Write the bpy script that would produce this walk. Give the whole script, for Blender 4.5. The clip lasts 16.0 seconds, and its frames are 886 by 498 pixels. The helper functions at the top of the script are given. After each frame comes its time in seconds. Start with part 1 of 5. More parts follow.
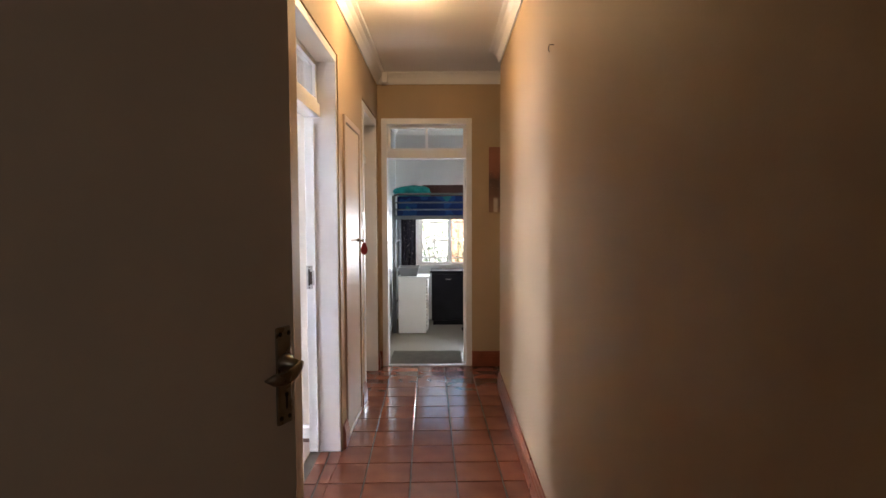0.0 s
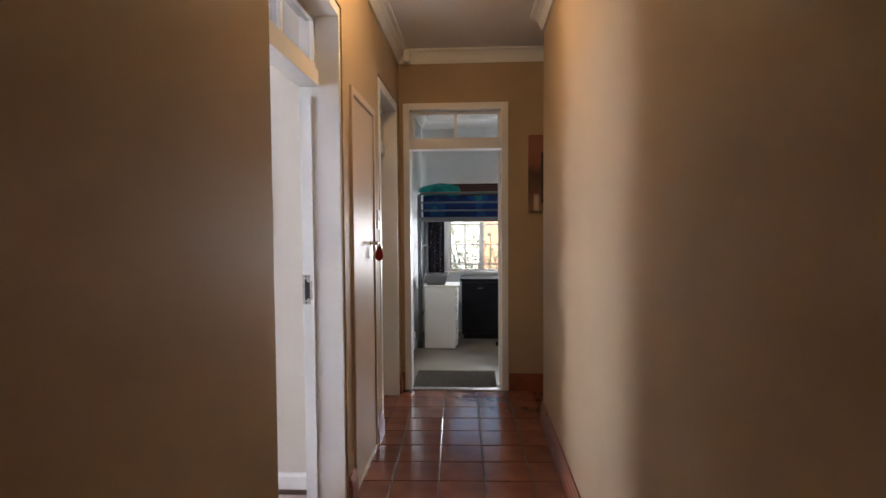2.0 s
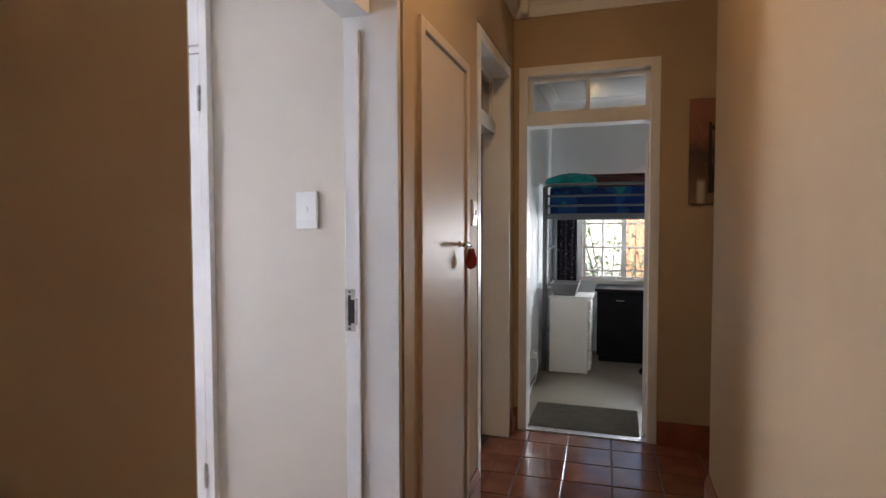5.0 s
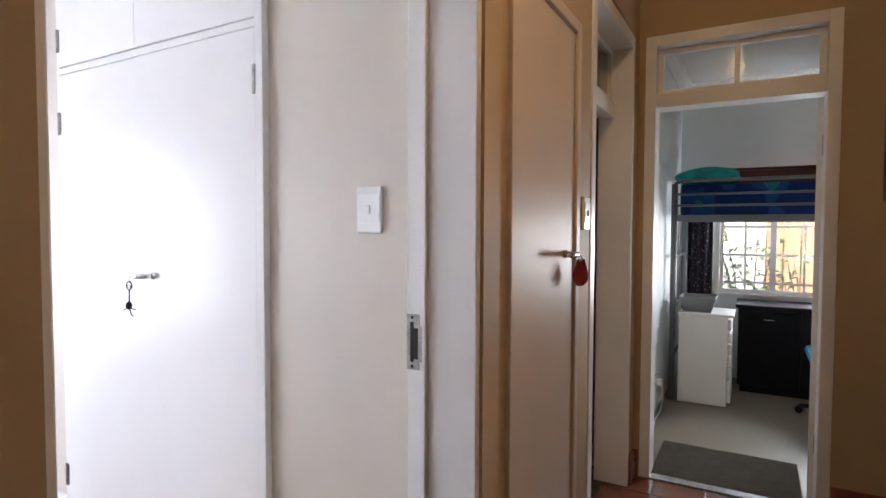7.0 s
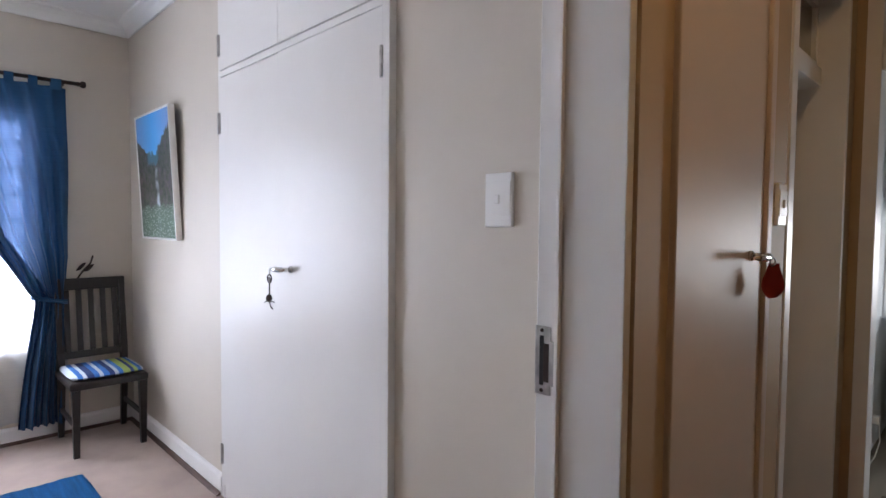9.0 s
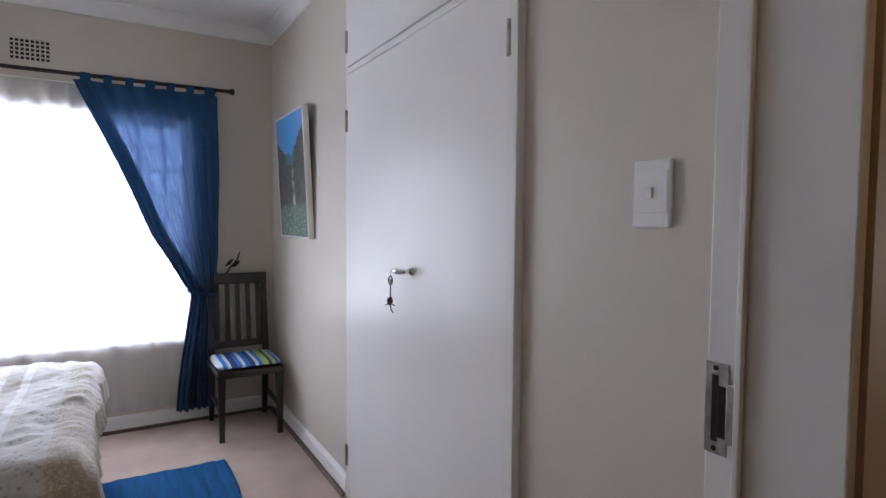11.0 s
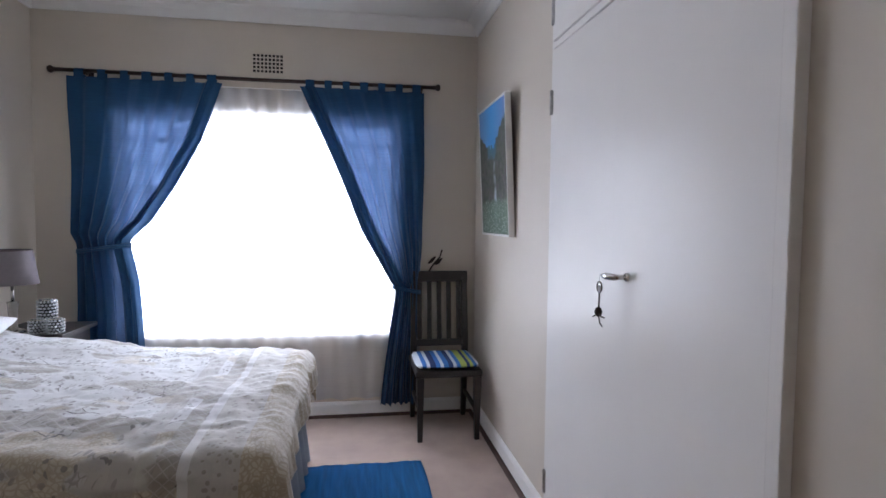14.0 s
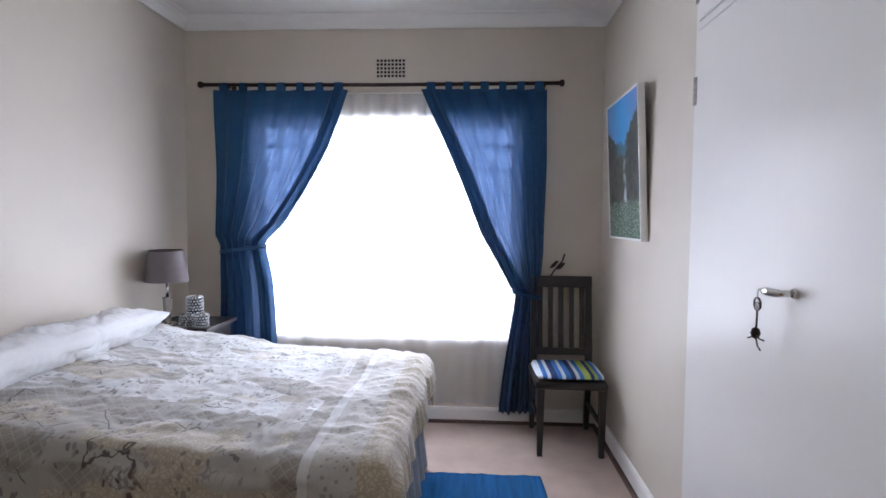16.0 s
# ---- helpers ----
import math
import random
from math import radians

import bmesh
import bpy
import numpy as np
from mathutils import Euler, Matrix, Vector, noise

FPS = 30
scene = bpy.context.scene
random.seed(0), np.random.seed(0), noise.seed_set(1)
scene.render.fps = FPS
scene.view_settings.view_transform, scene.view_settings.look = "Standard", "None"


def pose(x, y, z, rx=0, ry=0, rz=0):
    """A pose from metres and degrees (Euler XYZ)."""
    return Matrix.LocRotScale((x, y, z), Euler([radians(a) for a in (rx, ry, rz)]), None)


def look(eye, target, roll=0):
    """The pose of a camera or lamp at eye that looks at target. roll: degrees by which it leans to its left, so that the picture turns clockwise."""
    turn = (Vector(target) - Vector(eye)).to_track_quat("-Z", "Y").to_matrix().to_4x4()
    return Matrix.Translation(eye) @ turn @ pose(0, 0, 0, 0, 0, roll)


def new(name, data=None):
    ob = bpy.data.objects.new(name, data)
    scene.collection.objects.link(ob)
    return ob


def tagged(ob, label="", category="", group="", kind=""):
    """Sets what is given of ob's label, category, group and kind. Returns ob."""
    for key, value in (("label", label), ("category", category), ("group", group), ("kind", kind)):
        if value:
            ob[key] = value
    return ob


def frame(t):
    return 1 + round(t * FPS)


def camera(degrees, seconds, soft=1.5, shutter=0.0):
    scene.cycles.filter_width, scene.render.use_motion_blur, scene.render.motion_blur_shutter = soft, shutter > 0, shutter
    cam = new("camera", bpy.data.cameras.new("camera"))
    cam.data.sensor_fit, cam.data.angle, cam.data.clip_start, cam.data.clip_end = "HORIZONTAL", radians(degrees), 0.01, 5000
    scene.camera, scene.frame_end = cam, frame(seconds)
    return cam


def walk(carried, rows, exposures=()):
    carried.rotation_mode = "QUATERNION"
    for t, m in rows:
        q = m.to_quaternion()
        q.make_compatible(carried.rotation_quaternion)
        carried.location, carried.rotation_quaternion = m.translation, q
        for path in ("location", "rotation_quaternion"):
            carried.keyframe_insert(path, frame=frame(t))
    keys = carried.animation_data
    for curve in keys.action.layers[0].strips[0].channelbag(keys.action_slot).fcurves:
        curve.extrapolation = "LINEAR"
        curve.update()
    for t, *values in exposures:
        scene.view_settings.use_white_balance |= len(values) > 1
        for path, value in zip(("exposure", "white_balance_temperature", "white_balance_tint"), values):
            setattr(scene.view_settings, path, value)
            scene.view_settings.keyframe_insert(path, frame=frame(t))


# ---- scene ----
cam = camera(77.7, 16.0)
PATH = [
    (0, (0.339, 0.949, 1.45), (0.333, 2.946, 1.34), -0.2),
    (0.5, (0.334, 1.156, 1.436), (0.323, 3.154, 1.334), -0.3),
    (1, (0.331, 1.33, 1.415), (0.306, 3.328, 1.32), -0.4),
    (1.5, (0.33, 1.52, 1.415), (0.27, 3.517, 1.32), -0.5),
    (2, (0.328, 1.69, 1.403), (0.211, 3.685, 1.315), -0.4),
    (2.5, (0.347, 1.864, 1.398), (0.166, 3.854, 1.315), -0.5),
    (3, (0.371, 2.018, 1.404), (0.115, 4.0, 1.319), -0.5),
    (5.5, (0.373, 2.789, 1.374), (-0.322, 4.662, 1.296), -0.0),
    (6, (0.315, 2.922, 1.374), (-0.459, 4.765, 1.3), 0.1),
    (6.5, (0.28, 3.033, 1.383), (-0.584, 4.835, 1.302), 0.2),
    (7, (0.262, 3.128, 1.386), (-0.722, 4.868, 1.307), 0.2),
    (7.5, (0.258, 3.207, 1.376), (-0.858, 4.865, 1.3), 0.3),
    (8, (0.251, 3.257, 1.376), (-0.976, 4.833, 1.295), 0.5),
    (8.5, (0.213, 3.304, 1.368), (-1.116, 4.796, 1.289), 0.6),
    (9, (0.17, 3.365, 1.372), (-1.257, 4.763, 1.284), 0.5),
    (11.5, (-0.028, 3.553, 1.377), (-1.804, 4.467, 1.278), 0.6),
    (12, (-0.068, 3.593, 1.371), (-1.898, 4.395, 1.272), 0.7),
    (12.5, (-0.109, 3.611, 1.362), (-1.987, 4.292, 1.261), 0.6),
    (13, (-0.167, 3.629, 1.364), (-2.084, 4.191, 1.261), 0.5),
    (13.5, (-0.227, 3.636, 1.358), (-2.175, 4.076, 1.253), 0.6),
    (14, (-0.273, 3.649, 1.354), (-2.245, 3.968, 1.25), 0.6),
    (14.5, (-0.305, 3.653, 1.359), (-2.292, 3.856, 1.255), 0.5),
    (15, (-0.341, 3.651, 1.363), (-2.336, 3.743, 1.257), 0.5),
    (15.5, (-0.378, 3.651, 1.364), (-2.375, 3.639, 1.258), 0.5),
    (16, (-0.388, 3.65, 1.368), (-2.382, 3.54, 1.261), 0.5),
]
EXPOSURES = [(0.0, 1.72), (1.0, 1.45), (3.0, 1.08), (5.5, 0.97), (6.5, 1.22), (7.5, 0.88), (8.5, 0.52), (9.0, 0.42), (11.5, -0.46), (12.5, -1.0), (13.5, -0.54), (14.0, -0.22), (16.0, 0.02)]
walk(cam, [(t, look(eye, target, roll)) for t, eye, target, roll in PATH], EXPOSURES)

# ---- world and light ----
world = bpy.data.worlds.new("sky")
scene.world = world
world.use_nodes = True
wn = world.node_tree.nodes
sky = wn.new("ShaderNodeTexSky")
sky.sky_type = "NISHITA"
sky.sun_disc = False
sky.sun_elevation = radians(39)
sky.sun_rotation = radians(157)
world.node_tree.links.new(sky.outputs[0], wn["Background"].inputs[0])
wn["Background"].inputs[1].default_value = 0.14


def lamp(name, kind, m, power, color, size=0.1, size_y=0.0, label="", spread=180):
    data = bpy.data.lights.new(name, kind)
    data.energy, data.color = power, color
    if kind == "AREA":
        data.shape, data.size, data.size_y = "RECTANGLE", size, size_y or size
        data.spread = radians(spread)
    elif kind == "POINT":
        data.shadow_soft_size = size
    ob = new(name, data)
    ob.matrix_world = m
    return ob


sun_data = bpy.data.lights.new("sun", "SUN")
sun_data.energy, sun_data.angle, sun_data.color = 5.0, radians(0.53), (1.0, 0.95, 0.87)
sun = new("sun", sun_data)
sun.matrix_world = look((3.9, -9.2, 8.1), (0, 0, 0))
WIN_LIGHT = lamp("bedroom_window_daylight", "AREA", look((-4.27, 3.04, 1.32), (0, 3.04, 1.2)), 140, (0.82, 0.885, 1.08), 1.84, 1.5)
WIN2_LIGHT = lamp("far_window_daylight", "AREA", look((1.08, 9.02, 1.32), (0.8, 6, 3.0)), 64, (0.88, 0.93, 1.0), 0.66, 1.1)
HALL_LIGHT = lamp("hall_lamp_glow", "POINT", pose(0.10, 4.32, 2.75), 6.7, (1.0, 0.65, 0.33), 0.07)
# Unseen lamp added for supposed daylight behind the start; no doorway is built.
BACK_LIGHT = lamp("unseen_back_lamp", "AREA", look((0.36, -0.55, 1.5), (0.05, 2.0, 1.6)), 0.45, (1.0, 0.92, 0.82), 0.5, 1.7)


# ---- materials ----
def mat(name, color, rough=0.5, metal=0.0, vary=0.12, scale=6.0, grain=180.0, bump=0.05, stretch=(1, 1, 1), spec=0.5, tint=None, random_part=0.0, rvary=0.08):
    m = bpy.data.materials.new(name)
    m.use_nodes = True
    n, l = m.node_tree.nodes, m.node_tree.links
    b = n["Principled BSDF"]
    b.inputs["Roughness"].default_value = rough
    b.inputs["Metallic"].default_value = metal
    b.inputs["Specular IOR Level"].default_value = spec
    tc = n.new("ShaderNodeTexCoord")
    mp = n.new("ShaderNodeMapping")
    mp.inputs["Scale"].default_value = stretch
    l.new(tc.outputs["Object"], mp.inputs[0])
    big, fine = n.new("ShaderNodeTexNoise"), n.new("ShaderNodeTexNoise")
    big.inputs["Scale"].default_value, big.inputs["Detail"].default_value = scale, 5
    fine.inputs["Scale"].default_value, fine.inputs["Detail"].default_value = grain, 3
    l.new(mp.outputs[0], big.inputs[0])
    l.new(mp.outputs[0], fine.inputs[0])
    ramp = n.new("ShaderNodeValToRGB")
    dark = [c * (1 - vary) for c in color] if tint is None else tint
    lite = [min(1, c * (1 + vary * 0.6)) for c in color]
    ramp.color_ramp.elements[0].position, ramp.color_ramp.elements[1].position = 0.3, 0.72
    ramp.color_ramp.elements[0].color, ramp.color_ramp.elements[1].color = (*dark, 1), (*lite, 1)
    l.new(big.outputs[0], ramp.inputs[0])
    last = ramp.outputs[0]
    if random_part:
        info = n.new("ShaderNodeObjectInfo")
        hsv = n.new("ShaderNodeHueSaturation")
        rng = n.new("ShaderNodeMapRange")
        rng.inputs["To Min"].default_value, rng.inputs["To Max"].default_value = 1 - random_part, 1 + random_part
        l.new(info.outputs["Random"], rng.inputs[0])
        l.new(rng.outputs[0], hsv.inputs["Value"])
        l.new(last, hsv.inputs["Color"])
        last = hsv.outputs[0]
    l.new(last, b.inputs["Base Color"])
    rr = n.new("ShaderNodeMapRange")
    rr.inputs["To Min"].default_value, rr.inputs["To Max"].default_value = max(0.02, rough - rvary), min(1, rough + rvary)
    l.new(big.outputs[0], rr.inputs[0])
    l.new(rr.outputs[0], b.inputs["Roughness"])
    if bump:
        mix = n.new("ShaderNodeMath")
        mix.operation = "MULTIPLY_ADD"
        l.new(big.outputs[0], mix.inputs[0])
        mix.inputs[1].default_value = 0.25
        l.new(fine.outputs[0], mix.inputs[2])
        bp = n.new("ShaderNodeBump")
        bp.inputs["Strength"].default_value, bp.inputs["Distance"].default_value = bump, 0.004
        l.new(mix.outputs[0], bp.inputs["Height"])
        l.new(bp.outputs[0], b.inputs["Normal"])
    return m


def glass_mat(name, rough=0.0, ior=1.45):
    m = bpy.data.materials.new(name)
    m.use_nodes = True
    b = m.node_tree.nodes["Principled BSDF"]
    b.inputs["Transmission Weight"].default_value = 1.0
    b.inputs["Roughness"].default_value = rough
    b.inputs["IOR"].default_value = ior
    return m


def cloth_mat(name, color, through_color, share, clear=0.0, rough=0.9, hole_color=(1.0, 1.0, 1.0)):
    """A woven cloth that lets light through; clear: the share of open holes in it."""
    m = bpy.data.materials.new(name)
    m.use_nodes = True
    n, l = m.node_tree.nodes, m.node_tree.links
    b = n["Principled BSDF"]
    b.inputs["Roughness"].default_value = rough
    b.inputs["Sheen Weight"].default_value = 0.2
    tc = n.new("ShaderNodeTexCoord")
    slub = n.new("ShaderNodeTexNoise")
    mp = n.new("ShaderNodeMapping")
    mp.inputs["Scale"].default_value = (4, 4, 160)
    l.new(tc.outputs["Object"], mp.inputs[0])
    l.new(mp.outputs[0], slub.inputs[0])
    slub.inputs["Scale"].default_value = 1.5
    ramp = n.new("ShaderNodeValToRGB")
    ramp.color_ramp.elements[0].color = (*[c * 0.7 for c in color], 1)
    ramp.color_ramp.elements[1].color = (*[min(1, c * 1.2) for c in color], 1)
    l.new(slub.outputs[0], ramp.inputs[0])
    l.new(ramp.outputs[0], b.inputs["Base Color"])
    bp = n.new("ShaderNodeBump")
    bp.inputs["Strength"].default_value, bp.inputs["Distance"].default_value = 0.25, 0.002
    l.new(slub.outputs[0], bp.inputs["Height"])
    l.new(bp.outputs[0], b.inputs["Normal"])
    tr = n.new("ShaderNodeBsdfTranslucent")
    tr.inputs[0].default_value = (*through_color, 1)
    mix = n.new("ShaderNodeMixShader")
    mix.inputs[0].default_value = share
    l.new(b.outputs[0], mix.inputs[1])
    l.new(tr.outputs[0], mix.inputs[2])
    last = mix.outputs[0]
    if clear:
        hole = n.new("ShaderNodeBsdfTransparent")
        hole.inputs[0].default_value = (*hole_color, 1)
        mix2 = n.new("ShaderNodeMixShader")
        mix2.inputs[0].default_value = clear
        l.new(last, mix2.inputs[1])
        l.new(hole.outputs[0], mix2.inputs[2])
        last = mix2.outputs[0]
    l.new(last, n["Material Output"].inputs[0])
    return m


def pattern_mat(name, build, rough=0.85, bump=0.1, bump_scale=260.0, sheen=0.0, space="Object"):
    """A material whose colour the function build(nodes, links, coords) makes; it returns the colour's socket."""
    m = bpy.data.materials.new(name)
    m.use_nodes = True
    n, l = m.node_tree.nodes, m.node_tree.links
    b = n["Principled BSDF"]
    b.inputs["Roughness"].default_value = rough
    b.inputs["Sheen Weight"].default_value = sheen
    b.inputs["Sheen Roughness"].default_value = 0.35
    tc = n.new("ShaderNodeTexCoord")
    l.new(build(n, l, tc.outputs[space]), b.inputs["Base Color"])
    fine = n.new("ShaderNodeTexNoise")
    fine.inputs["Scale"].default_value = bump_scale
    l.new(tc.outputs["Object"], fine.inputs[0])
    bp = n.new("ShaderNodeBump")
    bp.inputs["Strength"].default_value, bp.inputs["Distance"].default_value = bump, 0.003
    l.new(fine.outputs[0], bp.inputs["Height"])
    l.new(bp.outputs[0], b.inputs["Normal"])
    return m


def ramp_of(n, l, fac, stops, mode="LINEAR"):
    r = n.new("ShaderNodeValToRGB")
    r.color_ramp.interpolation = mode
    e = r.color_ramp.elements
    while len(e) < len(stops):
        e.new(0.5)
    for el, (p, c) in zip(e, stops):
        el.position, el.color = p, (*c, 1)
    l.new(fac, r.inputs[0])
    return r.outputs[0]


def mixed(n, l, fac, a, b, kind="MIX"):
    x = n.new("ShaderNodeMix")
    x.data_type, x.blend_type = "RGBA", kind
    for sock, v in ((x.inputs[0], fac), (x.inputs[6], a), (x.inputs[7], b)):
        if isinstance(v, (int, float)):
            sock.default_value = v
        elif isinstance(v, tuple):
            sock.default_value = (*v, 1)
        else:
            l.new(v, sock)
    return x.outputs[2]


HALL_PAINT = mat("hall_paint", (0.455, 0.335, 0.21), 0.60, vary=0.05, scale=2.2, grain=140, bump=0.07, rvary=0.03, spec=0.17)
ROOM_PAINT = mat("bedroom_paint", (0.61, 0.545, 0.465), 0.55, vary=0.04, scale=2.0, grain=140, bump=0.06)
FAR_PAINT = mat("far_room_paint", (0.74, 0.76, 0.76), 0.35, vary=0.04, scale=2.0, grain=140, bump=0.05)
CEIL_PAINT = mat("ceiling_paint", (0.80, 0.79, 0.77), 0.7, vary=0.05, scale=1.6, grain=120, bump=0.04)
ENAMEL = mat("white_enamel", (0.80, 0.78, 0.75), 0.36, vary=0.04, scale=3.0, grain=60, bump=0.03, rvary=0.015, spec=0.3)
WARDROBE_PAINT = mat("wardrobe_enamel", (0.82, 0.795, 0.765), 0.25, vary=0.035, scale=1.6, grain=50, bump=0.03, rvary=0.004, spec=0.09)
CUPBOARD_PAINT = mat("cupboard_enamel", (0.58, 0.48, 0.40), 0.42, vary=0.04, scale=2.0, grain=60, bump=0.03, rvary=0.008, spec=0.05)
LEAF_PAINT = mat("dull_cream_paint", (0.80, 0.75, 0.69), 0.45, vary=0.06, scale=2.5, grain=80, bump=0.05)
TILE = mat("terracotta_tile", (0.225, 0.078, 0.045), 0.15, vary=0.2, scale=5, grain=90, bump=0.03, rvary=0.04, tint=(0.16, 0.053, 0.033), random_part=0.12, spec=0.65)
GROUT = mat("dark_grout", (0.12, 0.10, 0.085), 0.9, vary=0.3, scale=20, grain=300, bump=0.3)
SKIRT_TILE = mat("red_brown_skirting", (0.24, 0.065, 0.03), 0.3, vary=0.3, scale=8, grain=100, bump=0.05)
CARPET = mat("pinkish_carpet", (0.47, 0.37, 0.32), 0.95, vary=0.12, scale=5, grain=500, bump=0.5, spec=0.1)
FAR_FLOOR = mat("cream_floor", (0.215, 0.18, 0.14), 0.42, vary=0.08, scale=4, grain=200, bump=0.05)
CHROME = mat("chrome", (0.75, 0.74, 0.72), 0.16, metal=1.0, vary=0.08, bump=0.0)
BRASS = mat("worn_bronze", (0.36, 0.325, 0.28), 0.28, metal=1.0, vary=0.3, scale=30, bump=0.02)
STEEL = mat("dull_steel", (0.50, 0.48, 0.46), 0.35, metal=1.0, vary=0.3, scale=40, bump=0.02)
WHITE_PLASTIC = mat("white_plastic", (0.82, 0.81, 0.79), 0.28, vary=0.02, bump=0.0, rvary=0.01)
BLACK_WOOD = mat("black_brown_wood", (0.022, 0.016, 0.014), 0.35, vary=0.4, scale=5, grain=60, bump=0.08, stretch=(1, 1, 0.12))
DARK_IRON = mat("dark_bronze_iron", (0.045, 0.028, 0.022), 0.4, metal=0.6, vary=0.3, bump=0.03)
RED_PLASTIC = mat("red_leather", (0.30, 0.025, 0.02), 0.4, vary=0.2, bump=0.05)
BUNK_GREY = mat("grey_metal_paint", (0.13, 0.14, 0.15), 0.35, vary=0.1, bump=0.02)
NAVY = mat("near_black_veneer", (0.010, 0.010, 0.014), 0.35, vary=0.3, bump=0.02, spec=0.15)
RED_WOOD = mat("mahogany_stain", (0.10, 0.025, 0.018), 0.3, vary=0.35, scale=4, grain=50, bump=0.05, stretch=(0.1, 1, 1))
GREY_MAT = mat("grey_doormat", (0.14, 0.118, 0.095), 0.95, vary=0.15, scale=14, grain=420, bump=0.6, spec=0.1)
GREY_TRAY = mat("grey_plastic", (0.24, 0.24, 0.25), 0.4, vary=0.05, bump=0.0)
TEAL = mat("teal_fleece", (0.01, 0.30, 0.31), 0.9, vary=0.4, scale=10, grain=200, bump=0.3)
GREY_SHADE = mat("grey_lampshade_cloth", (0.20, 0.175, 0.185), 0.85, vary=0.08, scale=30, grain=600, bump=0.2)
CABLE = mat("white_cable", (0.7, 0.7, 0.68), 0.5, bump=0.0)
# near-black that paints the shade inside holes; plate screws use it too
DARK_GAP = mat("hole_and_screw_black", (0.015, 0.014, 0.013), 0.8, bump=0.0)
BED_SKIRT = mat("slate_blue_valance", (0.30, 0.34, 0.41), 0.9, vary=0.12, scale=9, grain=300, bump=0.25)
PILLOW = mat("white_cotton", (0.80, 0.80, 0.81), 0.9, vary=0.04, scale=8, grain=400, bump=0.2)
RUG_BLUE = mat("blue_cotton_rug", (0.018, 0.20, 0.52), 0.95, vary=0.25, scale=3, grain=200, bump=0.7, stretch=(1, 14, 1))
GLASS = glass_mat("window_glass")
THIN_GLASS = glass_mat("thin_transom_glass", ior=1.16)
SILVER_BEAD = mat("silvered_glass_beads", (0.60, 0.63, 0.67), 0.22, metal=0.15, vary=0.3, scale=60, grain=400, bump=0.5)
JAR_GLASS = glass_mat("ribbed_glass", 0.05)
BLUE_CLOTH = cloth_mat("blue_voile", (0.016, 0.092, 0.215), (0.022, 0.075, 0.18), 0.08, clear=0.25, hole_color=(0.085, 0.125, 0.225))
SHEER = cloth_mat("white_sheer", (0.80, 0.80, 0.80), (0.93, 0.93, 0.93), 0.66, clear=0.43)


